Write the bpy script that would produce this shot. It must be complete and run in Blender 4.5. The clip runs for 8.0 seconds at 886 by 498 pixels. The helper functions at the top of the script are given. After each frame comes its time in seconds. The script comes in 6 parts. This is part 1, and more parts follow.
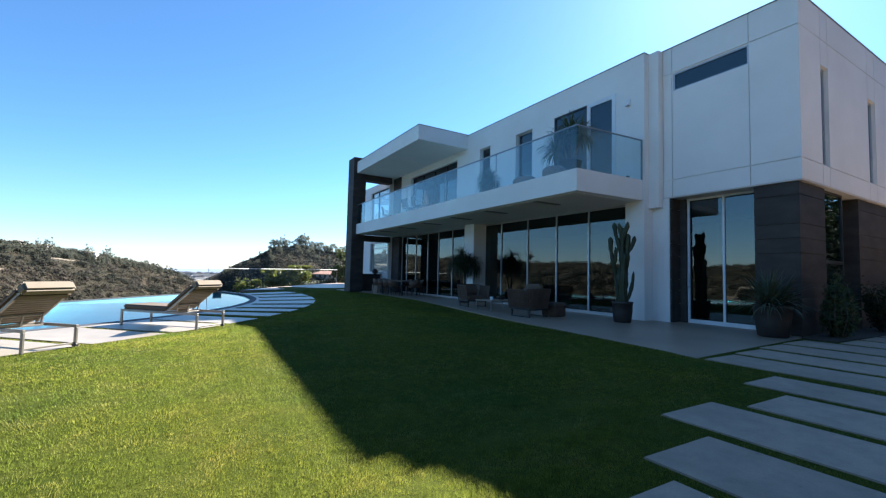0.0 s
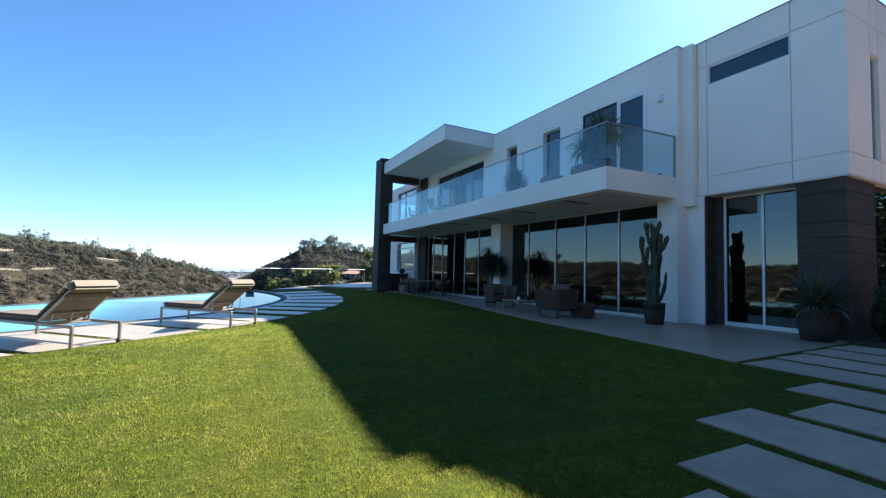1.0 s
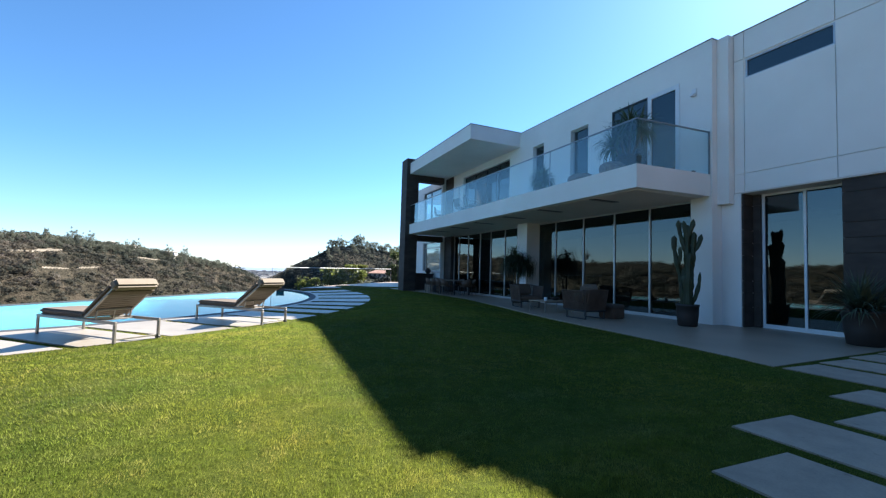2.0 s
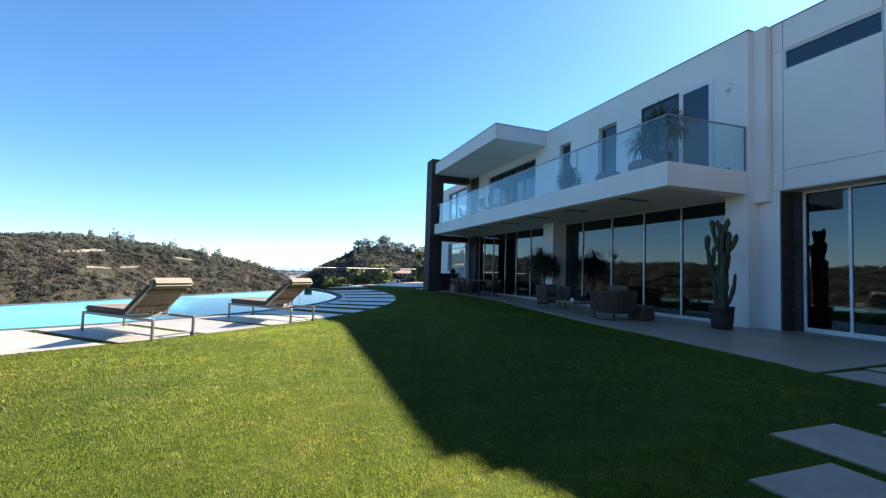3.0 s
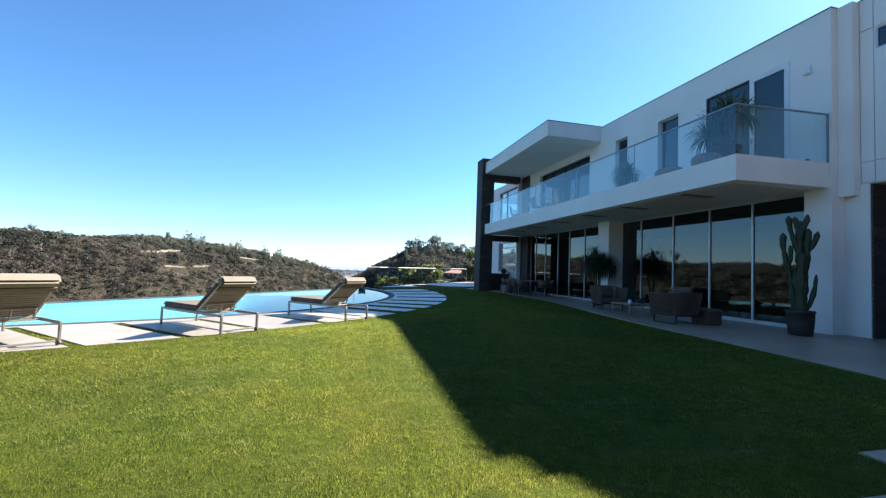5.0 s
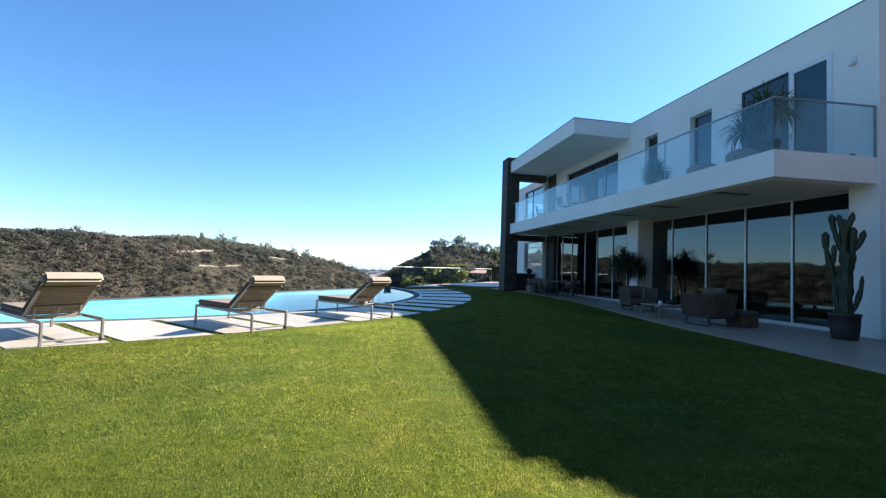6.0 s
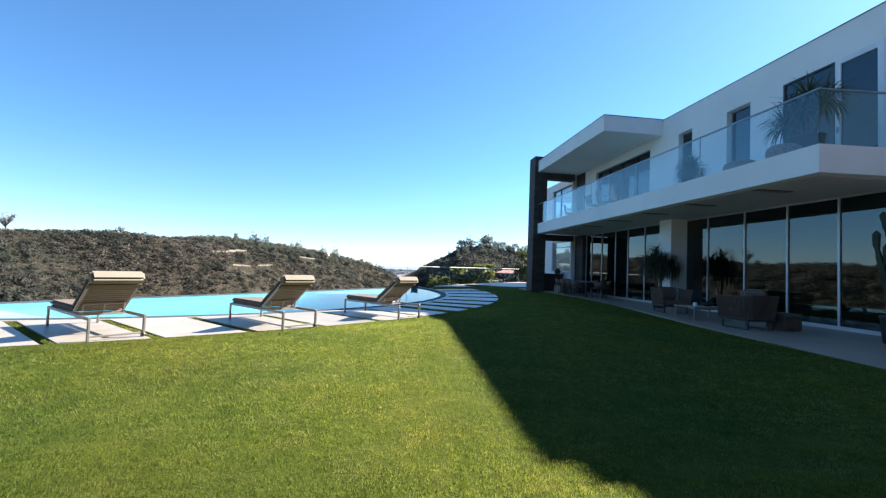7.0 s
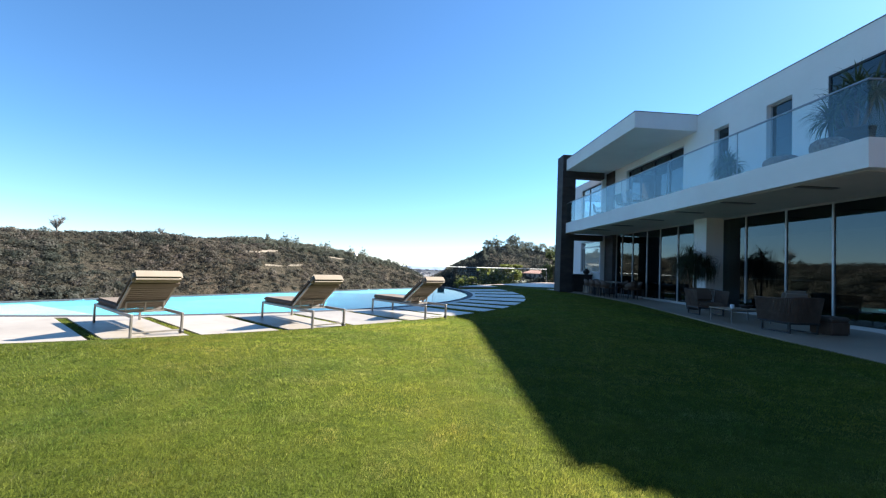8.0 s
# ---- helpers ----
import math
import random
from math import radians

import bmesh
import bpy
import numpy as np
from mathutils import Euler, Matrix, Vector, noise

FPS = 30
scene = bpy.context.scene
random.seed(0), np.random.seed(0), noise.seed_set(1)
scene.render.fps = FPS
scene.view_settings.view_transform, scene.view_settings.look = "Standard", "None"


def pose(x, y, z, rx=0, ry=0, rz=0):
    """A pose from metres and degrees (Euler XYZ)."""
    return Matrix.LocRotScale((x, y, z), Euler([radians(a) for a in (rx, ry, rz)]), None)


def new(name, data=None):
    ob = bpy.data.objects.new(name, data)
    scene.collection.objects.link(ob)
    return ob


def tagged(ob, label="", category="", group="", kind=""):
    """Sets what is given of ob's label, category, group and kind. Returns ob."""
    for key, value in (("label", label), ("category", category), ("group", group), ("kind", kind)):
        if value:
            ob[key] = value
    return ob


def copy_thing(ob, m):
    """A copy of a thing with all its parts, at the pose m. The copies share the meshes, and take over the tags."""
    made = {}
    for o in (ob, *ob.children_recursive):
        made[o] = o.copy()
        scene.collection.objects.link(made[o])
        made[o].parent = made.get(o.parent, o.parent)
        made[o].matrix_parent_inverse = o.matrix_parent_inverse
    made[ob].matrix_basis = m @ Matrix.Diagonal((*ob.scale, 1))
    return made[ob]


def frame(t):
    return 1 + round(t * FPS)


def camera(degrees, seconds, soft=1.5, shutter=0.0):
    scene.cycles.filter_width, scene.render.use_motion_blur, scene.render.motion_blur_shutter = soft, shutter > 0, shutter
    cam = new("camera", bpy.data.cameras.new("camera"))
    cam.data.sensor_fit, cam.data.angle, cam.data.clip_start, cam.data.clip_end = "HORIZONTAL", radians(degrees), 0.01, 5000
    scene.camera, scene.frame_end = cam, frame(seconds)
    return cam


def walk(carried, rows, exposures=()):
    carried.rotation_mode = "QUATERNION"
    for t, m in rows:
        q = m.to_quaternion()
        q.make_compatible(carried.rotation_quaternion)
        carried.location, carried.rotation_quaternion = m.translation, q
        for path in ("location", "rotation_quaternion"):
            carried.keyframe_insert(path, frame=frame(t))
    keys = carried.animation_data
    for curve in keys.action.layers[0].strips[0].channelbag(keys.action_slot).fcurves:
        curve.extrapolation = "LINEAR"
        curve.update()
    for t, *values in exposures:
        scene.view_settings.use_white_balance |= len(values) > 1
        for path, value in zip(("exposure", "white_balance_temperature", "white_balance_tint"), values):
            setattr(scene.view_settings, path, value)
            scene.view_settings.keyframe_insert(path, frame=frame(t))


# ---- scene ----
cam = camera(92.1, 8.0, soft=1.25)
PATH = [
    (0.0, pose(0, 0, 1.15, 93.36, -1.40, -30.98)),
    (0.5, pose(0, 0, 1.15, 93.32, -1.48, -29.25)),
    (1.0, pose(0, 0, 1.15, 93.26, -1.54, -27.44)),
    (1.5, pose(0, 0, 1.15, 93.18, -1.62, -25.68)),
    (3.0, pose(0, 0, 1.15, 93.04, -1.85, -20.64)),
    (3.5, pose(0, 0, 1.15, 92.98, -1.89, -18.92)),
    (4.0, pose(0, 0, 1.15, 92.91, -1.93, -17.22)),
    (4.5, pose(0, 0, 1.15, 92.86, -1.99, -15.52)),
    (6.0, pose(0, 0, 1.15, 92.65, -2.18, -10.55)),
    (6.5, pose(0, 0, 1.15, 92.58, -2.25, -8.76)),
    (7.0, pose(0, 0, 1.15, 92.50, -2.31, -6.97)),
    (7.5, pose(0, 0, 1.15, 92.43, -2.35, -5.18)),
    (8.0, pose(0, 0, 1.15, 92.37, -2.39, -3.42)),
]
walk(cam, PATH, [(0.0, 2.24, 6500, 10), (8.0, 2.24, 6500, 10)])

# ---- light: a clear day, the sun over the roof of the house ----
SUN = Vector((9.85, 4.60, 7.65)).normalized()
sun_az, sun_el = math.atan2(SUN.x, SUN.y), math.asin(SUN.z)
world = bpy.data.worlds.new("sky")
scene.world = world
world.use_nodes = True
wn = world.node_tree.nodes
sky = wn.new("ShaderNodeTexSky")
sky.sky_type = "NISHITA"
sky.sun_disc = False
sky.sun_elevation, sky.sun_rotation = sun_el, sun_az
sky.altitude, sky.air_density, sky.dust_density, sky.ozone_density = 400, 0.85, 0.25, 4.0
wn["Background"].inputs["Strength"].default_value = 0.05
tint = wn.new("ShaderNodeMix")
tint.data_type, tint.blend_type = "RGBA", "MULTIPLY"
tint.inputs[0].default_value = 1.0
# the haze whitens the sky all round towards the horizon
direction, axes, haze = wn.new("ShaderNodeTexCoord"), wn.new("ShaderNodeSeparateXYZ"), wn.new("ShaderNodeValToRGB")
for at, shade in zip((0.0, 0.09, 0.22), ((0.98, 0.99, 1.08, 1), (0.80, 1.0, 1.11, 1), (0.68, 1.0, 1.15, 1))):
    stop = haze.color_ramp.elements[0] if at == 0 else haze.color_ramp.elements.new(at)
    stop.position, stop.color = at, shade
haze.color_ramp.elements.remove(haze.color_ramp.elements[-1])
world.node_tree.links.new(direction.outputs["Generated"], axes.inputs[0])
world.node_tree.links.new(axes.outputs["Z"], haze.inputs[0])
world.node_tree.links.new(haze.outputs[0], tint.inputs[7])
world.node_tree.links.new(sky.outputs[0], tint.inputs[6])
world.node_tree.links.new(tint.outputs[2], wn["Background"].inputs["Color"])
lamp = bpy.data.lights.new("sun", "SUN")
lamp.energy, lamp.angle, lamp.color = 5.0, radians(0.53), (1.0, 0.95, 0.87)
sun = new("sun", lamp)
sun.rotation_mode = "QUATERNION"
sun.rotation_quaternion = SUN.to_track_quat("Z", "Y")


# ---- materials ----
def material(name, build):
    m = bpy.data.materials.new(name)
    m.use_nodes = True
    nt = m.node_tree
    build(nt, nt.nodes["Principled BSDF"], nt.nodes["Material Output"])
    return m


def node(nt, kind, **inputs):
    n = nt.nodes.new(kind)
    for k, v in inputs.items():
        n.inputs[k].default_value = v
    return n


def coords(nt, where="Object", scale=(1, 1, 1)):
    tc, mp = nt.nodes.new("ShaderNodeTexCoord"), nt.nodes.new("ShaderNodeMapping")
    mp.inputs["Scale"].default_value = scale
    nt.links.new(tc.outputs[where], mp.inputs["Vector"])
    return mp.outputs["Vector"]


def noise_of(nt, vec, scale, detail=4.0, rough=0.55):
    n = node(nt, "ShaderNodeTexNoise", Scale=scale, Detail=detail, Roughness=rough)
    nt.links.new(vec, n.inputs["Vector"])
    return n.outputs["Fac"]


def ramp(nt, fac, stops):
    r = nt.nodes.new("ShaderNodeValToRGB")
    el = r.color_ramp.elements
    while len(el) < len(stops):
        el.new(0.5)
    for e, (p, c) in zip(el, stops):
        e.position, e.color = p, (*c, 1)
    nt.links.new(fac, r.inputs["Fac"])
    return r.outputs["Color"]


def mixed(nt, a, b, fac, how="MIX"):
    m = nt.nodes.new("ShaderNodeMix")
    m.data_type, m.blend_type = "RGBA", how
    for sock, v in ((m.inputs[6], a), (m.inputs[7], b), (m.inputs[0], fac)):
        if isinstance(v, (int, float)):
            sock.default_value = v
        elif isinstance(v, tuple):
            sock.default_value = (*v, 1)
        else:
            nt.links.new(v, sock)
    return m.outputs[2]


def bump(nt, bsdf, height, strength, distance):
    b = node(nt, "ShaderNodeBump", Strength=strength, Distance=distance)
    nt.links.new(height, b.inputs["Height"])
    nt.links.new(b.outputs["Normal"], bsdf.inputs["Normal"])


def surface(name, dark, light, scale=2.0, fine=60.0, rough=0.6, metal=0.0, relief=0.002, stretch=(1, 1, 1), where="Object", per_piece=0.0, spec=0.5):
    """A plain material: broad patches and fine grain between two colours, fine relief, a little change from piece to piece."""
    def build(nt, b, out):
        v = coords(nt, where, stretch)
        broad, grain = noise_of(nt, v, scale, 5), noise_of(nt, v, fine, 3)
        c = ramp(nt, broad, [(0.3, dark), (0.7, light)])
        g = ramp(nt, grain, [(0.25, (0.88, 0.88, 0.88)), (0.75, (1.09, 1.09, 1.09))])
        c = mixed(nt, c, g, 0.6, "MULTIPLY")
        if per_piece:
            info = nt.nodes.new("ShaderNodeObjectInfo")
            lo, hi = 1 - per_piece, 1 + per_piece
            p = ramp(nt, info.outputs["Random"], [(0, (lo, lo, lo)), (1, (hi, hi, hi))])
            c = mixed(nt, c, p, 1.0, "MULTIPLY")
        nt.links.new(c, b.inputs["Base Color"])
        b.inputs["Roughness"].default_value, b.inputs["Metallic"].default_value = rough, metal
        b.inputs["Specular IOR Level"].default_value = spec
        if relief:
            bump(nt, b, grain, 0.5, relief)
    return material(name, build)


def glass(name, tint, f0, rough=0.0, edge=1.0):
    def build(nt, b, out):
        t = node(nt, "ShaderNodeBsdfTransparent", Color=(*tint, 1))
        g = node(nt, "ShaderNodeBsdfGlossy", Roughness=rough, Color=(0.86, 0.98, 0.98, 1))
        lw = node(nt, "ShaderNodeLayerWeight", Blend=0.5)
        power, scaled, total = (nt.nodes.new("ShaderNodeMath") for _ in range(3))
        power.operation, scaled.operation, total.operation = "POWER", "MULTIPLY", "ADD"
        power.inputs[1].default_value, scaled.inputs[1].default_value, total.inputs[1].default_value = 4.0, (1 - f0) * edge, f0
        nt.links.new(lw.outputs["Facing"], power.inputs[0])
        nt.links.new(power.outputs[0], scaled.inputs[0])
        nt.links.new(scaled.outputs[0], total.inputs[0])
        m = nt.nodes.new("ShaderNodeMixShader")
        nt.links.new(total.outputs[0], m.inputs[0])
        nt.links.new(t.outputs[0], m.inputs[1])
        nt.links.new(g.outputs[0], m.inputs[2])
        nt.links.new(m.outputs[0], out.inputs["Surface"])
    return material(name, build)


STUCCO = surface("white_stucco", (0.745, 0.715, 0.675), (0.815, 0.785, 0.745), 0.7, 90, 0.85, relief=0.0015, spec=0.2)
# soffits are a darker, warmer tone than the walls
SOFFIT = surface("soffit_tone", (0.586, 0.549, 0.499), (0.662, 0.621, 0.567), 0.6, 80, 0.9, relief=0.0005, spec=0.2)
STONE = surface("dark_stone", (0.042, 0.034, 0.029), (0.074, 0.060, 0.051), 1.6, 45, 0.65, relief=0.002, stretch=(1, 1, 2.5), per_piece=0.12, spec=0.25)
METAL = surface("window_aluminium", (0.42, 0.42, 0.43), (0.5, 0.5, 0.51), 3, 120, 0.4, 0.6, 0.0)
WHITE_METAL = surface("white_aluminium", (0.66, 0.67, 0.68), (0.74, 0.75, 0.76), 3, 120, 0.4, 0.0, 0.0)
RAIL_METAL = surface("polished_rail_steel", (0.26, 0.26, 0.265), (0.34, 0.34, 0.345), 3, 120, 0.3, 0.7, 0.0)
CAP = surface("parapet_cap_metal", (0.11, 0.10, 0.095), (0.16, 0.15, 0.14), 3, 90, 0.45, 0.3, 0.0)
DARK_METAL = surface("dark_bronze", (0.03, 0.03, 0.032), (0.05, 0.05, 0.052), 3, 120, 0.4, 0.4, 0.0)
STEEL = surface("brushed_steel", (0.22, 0.20, 0.18), (0.29, 0.265, 0.24), 4, 160, 0.42, 0.5, 0.0005)
def paver_build(nt, b, out):
    v = coords(nt)
    broad, mid, fine, spot = noise_of(nt, v, 0.7, 4), noise_of(nt, v, 4.5, 5, 0.65), noise_of(nt, v, 70, 3), noise_of(nt, v, 11, 2)
    c = ramp(nt, broad, [(0.3, (0.293, 0.214, 0.154)), (0.7, (0.401, 0.297, 0.215))])
    c = mixed(nt, c, ramp(nt, mid, [(0.3, (0.8, 0.81, 0.83)), (0.55, (1.0, 1.0, 1.0)), (0.75, (1.12, 1.1, 1.07))]), 1.0, "MULTIPLY")
    c = mixed(nt, c, ramp(nt, spot, [(0.24, (0.55, 0.52, 0.5)), (0.31, (1.0, 1.0, 1.0))]), 0.8, "MULTIPLY")
    c = mixed(nt, c, ramp(nt, fine, [(0.25, (0.9, 0.9, 0.9)), (0.75, (1.08, 1.08, 1.08))]), 1.0, "MULTIPLY")
    info = nt.nodes.new("ShaderNodeObjectInfo")
    c = mixed(nt, c, ramp(nt, info.outputs["Random"], [(0, (0.92, 0.92, 0.92)), (1, (1.08, 1.08, 1.08))]), 1.0, "MULTIPLY")
    nt.links.new(c, b.inputs["Base Color"])
    b.inputs["Roughness"].default_value, b.inputs["Specular IOR Level"].default_value = 0.75, 0.25
    bump(nt, b, fine, 0.5, 0.0015)


CONCRETE = material("concrete_paver", paver_build)
def slab_build(nt, b, out):
    v, long = coords(nt), coords(nt, "Object", (0.9, 0.9, 1))
    broad, mid, fine, pore = noise_of(nt, v, 0.6, 4), noise_of(nt, long, 3.2, 6, 0.7), noise_of(nt, v, 55, 3), noise_of(nt, v, 24, 2)
    c = ramp(nt, broad, [(0.3, (0.243, 0.206, 0.165)), (0.7, (0.322, 0.284, 0.235))])
    c = mixed(nt, c, ramp(nt, mid, [(0.32, (0.84, 0.82, 0.80)), (0.55, (1.0, 1.0, 1.0)), (0.75, (1.08, 1.07, 1.05))]), 1.0, "MULTIPLY")
    c = mixed(nt, c, ramp(nt, pore, [(0.24, (0.7, 0.66, 0.62)), (0.3, (1.0, 1.0, 1.0))]), 0.7, "MULTIPLY")
    c = mixed(nt, c, ramp(nt, fine, [(0.25, (0.92, 0.92, 0.92)), (0.75, (1.06, 1.06, 1.06))]), 1.0, "MULTIPLY")
    info = nt.nodes.new("ShaderNodeObjectInfo")
    c = mixed(nt, c, ramp(nt, info.outputs["Random"], [(0, (0.92, 0.92, 0.92)), (1, (1.08, 1.08, 1.08))]), 1.0, "MULTIPLY")
    nt.links.new(c, b.inputs["Base Color"])
    b.inputs["Roughness"].default_value, b.inputs["Specular IOR Level"].default_value = 0.42, 0.6
    bump(nt, b, fine, 0.3, 0.001)


TRAVERTINE = material("pale_stone_slab", slab_build)
PATIO = surface("patio_stone", (0.273, 0.199, 0.140), (0.371, 0.268, 0.189), 0.5, 50, 0.42, relief=0.001, per_piece=0.05)
SOIL = surface("dark_soil", (0.035, 0.026, 0.018), (0.07, 0.052, 0.036), 4, 60, 0.95, relief=0.01)
# the rooms' dimness is put into these dark plaster and floor colours
INTERIOR = surface("dimmed_interior_plaster", (0.170, 0.165, 0.160), (0.220, 0.215, 0.210), 0.8, 60, 0.8, relief=0.0)
INT_FLOOR = surface("interior_timber_floor", (0.060, 0.045, 0.035), (0.100, 0.078, 0.060), 2, 40, 0.35, relief=0.0, stretch=(8, 0.6, 1))
GLASS = glass("tinted_glazing", (0.31, 0.34, 0.34), 0.085, 0.018)
FENCE_GLASS = glass("balustrade_glass", (0.965, 0.975, 0.975), 0.015, edge=0.06)
CLEAR = glass("clear_glazing", (0.86, 0.90, 0.90), 0.13)
RAIL_GLASS = glass("railing_glass", (0.90, 0.95, 0.955), 0.05)
CUSHION = surface("taupe_canvas", (0.130, 0.105, 0.087), (0.162, 0.132, 0.110), 3, 300, 0.9, relief=0.001, spec=0.1)
BROWN = surface("brown_canvas", (0.125, 0.082, 0.058), (0.170, 0.112, 0.080), 3, 300, 0.9, relief=0.001, spec=0.1)
CREAM = surface("cream_canvas", (0.205, 0.172, 0.138), (0.245, 0.21, 0.17), 3, 300, 0.9, relief=0.001, spec=0.1)
SLAT = surface("weathered_slat", (0.088, 0.068, 0.049), (0.128, 0.100, 0.074), 3, 90, 0.6, relief=0.001, stretch=(1, 8, 8), per_piece=0.1)
POUF = surface("brown_patterned_weave", (0.14, 0.08, 0.06), (0.36, 0.25, 0.20), 22, 120, 0.85, relief=0.004)
WICKER = surface("brown_woven_rope", (0.075, 0.042, 0.026), (0.130, 0.074, 0.046), 6, 120, 0.7, relief=0.004, per_piece=0.08)
POT = surface("charcoal_planter", (0.026, 0.020, 0.017), (0.046, 0.036, 0.031), 3, 70, 0.6, relief=0.001)
WOOD = surface("brown_timber", (0.09, 0.055, 0.035), (0.17, 0.11, 0.07), 3, 60, 0.5, relief=0.001, stretch=(1, 8, 8))
CACTUS = surface("cactus_skin", (0.016, 0.025, 0.008), (0.032, 0.044, 0.014), 6, 80, 0.6, relief=0.003)
DRY_BARK = surface("dry_grey_bark", (0.13, 0.115, 0.10), (0.22, 0.195, 0.17), 3, 20, 0.9, relief=0.0)
BARK = surface("bark", (0.09, 0.07, 0.05), (0.17, 0.135, 0.10), 5, 50, 0.9, relief=0.01, stretch=(1, 1, 0.3))


def leafy(name, dark, light, rough=0.55, scale=3.0, shine=0.3, thru=0.25, vary=0.4):
    def build(nt, b, out):
        v = coords(nt)
        broad = noise_of(nt, v, scale, 4)
        geo = nt.nodes.new("ShaderNodeNewGeometry")
        c = ramp(nt, broad, [(0.3, dark), (0.7, light)])
        p = ramp(nt, geo.outputs["Random Per Island"], [(0, (1 - vary, 1 - vary, 1 - vary)), (1, (1 + vary, 1 + vary * 0.95, 1 + vary * 0.7))])
        c = mixed(nt, c, p, 1.0, "MULTIPLY")
        nt.links.new(c, b.inputs["Base Color"])
        b.inputs["Roughness"].default_value, b.inputs["Specular IOR Level"].default_value = rough, shine
        tl = nt.nodes.new("ShaderNodeBsdfTranslucent")
        m = node(nt, "ShaderNodeMixShader", Fac=thru)
        nt.links.new(c, tl.inputs["Color"])
        nt.links.new(b.outputs[0], m.inputs[1])
        nt.links.new(tl.outputs[0], m.inputs[2])
        nt.links.new(m.outputs[0], out.inputs["Surface"])
    return material(name, build)


def blade_build(nt, b, out):
    v = coords(nt)
    big, mid, tuft = noise_of(nt, v, 0.45, 4), noise_of(nt, v, 2.6, 4), noise_of(nt, v, 10, 4, 0.65)
    geo = nt.nodes.new("ShaderNodeNewGeometry")
    c = ramp(nt, mid, [(0.3, (0.112, 0.147, 0.025)), (0.5, (0.154, 0.177, 0.033)), (0.72, (0.210, 0.205, 0.058))])
    c = mixed(nt, c, ramp(nt, big, [(0.32, (0.72, 0.90, 1.15)), (0.48, (0.98, 1.0, 0.95)), (0.66, (1.25, 1.08, 1.0))]), 1.0, "MULTIPLY")
    c = mixed(nt, c, ramp(nt, tuft, [(0.36, (0.66, 0.70, 0.66)), (0.50, (1.0, 1.0, 0.96)), (0.64, (1.18, 1.15, 1.14))]), 1.0, "MULTIPLY")
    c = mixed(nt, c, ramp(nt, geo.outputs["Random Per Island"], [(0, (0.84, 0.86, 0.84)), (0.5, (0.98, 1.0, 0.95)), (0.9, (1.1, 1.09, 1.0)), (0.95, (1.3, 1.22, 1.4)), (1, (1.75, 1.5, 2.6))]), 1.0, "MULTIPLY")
    nt.links.new(c, b.inputs["Base Color"])
    b.inputs["Roughness"].default_value, b.inputs["Specular IOR Level"].default_value = 0.5, 0.35
    tl = nt.nodes.new("ShaderNodeBsdfTranslucent")
    m = node(nt, "ShaderNodeMixShader", Fac=0.84)
    nt.links.new(c, tl.inputs["Color"])
    nt.links.new(b.outputs[0], m.inputs[1])
    nt.links.new(tl.outputs[0], m.inputs[2])
    nt.links.new(m.outputs[0], out.inputs["Surface"])


BLADE = material("grass_blade", blade_build)
YUCCA = leafy("yucca_leaf", (0.045, 0.072, 0.034), (0.10, 0.135, 0.066), 0.5, 2, 0.4, 0.25)
AGAVE = leafy("agave_leaf", (0.045, 0.062, 0.036), (0.10, 0.125, 0.078), 0.55, 2, 0.3, 0.15)
SHRUB_LEAF = leafy("shrub_leaf", (0.030, 0.048, 0.018), (0.066, 0.092, 0.034), 0.5, 3, 0.3, 0.2)
LEAF = leafy("dark_green_leaf", (0.012, 0.024, 0.010), (0.028, 0.044, 0.017), 0.5, 0.5, 0.3, 0.2)
def scrub_build(nt, b, out):
    v = coords(nt)
    big, bush, fine = noise_of(nt, v, 0.016, 3), noise_of(nt, v, 0.16, 2), noise_of(nt, v, 0.9, 2)
    geo = nt.nodes.new("ShaderNodeNewGeometry")
    c = ramp(nt, bush, [(0.36, (0.040, 0.046, 0.038)), (0.47, (0.062, 0.062, 0.052)), (0.56, (0.078, 0.074, 0.061)), (0.68, (0.116, 0.102, 0.090))])
    c = mixed(nt, c, ramp(nt, big, [(0.38, (0.72, 0.82, 0.82)), (0.62, (1.24, 1.14, 1.12))]), 1.0, "MULTIPLY")
    c = mixed(nt, c, ramp(nt, fine, [(0.3, (0.9, 0.9, 0.9)), (0.7, (1.08, 1.08, 1.08))]), 1.0, "MULTIPLY")
    c = mixed(nt, c, ramp(nt, geo.outputs["Random Per Island"], [(0, (0.92, 0.92, 0.92)), (1, (1.08, 1.08, 1.07))]), 1.0, "MULTIPLY")
    nt.links.new(c, b.inputs["Base Color"])
    b.inputs["Roughness"].default_value, b.inputs["Specular IOR Level"].default_value = 0.85, 0.1
    tl = nt.nodes.new("ShaderNodeBsdfTranslucent")
    m = node(nt, "ShaderNodeMixShader", Fac=0.45)
    nt.links.new(c, tl.inputs["Color"])
    nt.links.new(b.outputs[0], m.inputs[1])
    nt.links.new(tl.outputs[0], m.inputs[2])
    nt.links.new(m.outputs[0], out.inputs["Surface"])


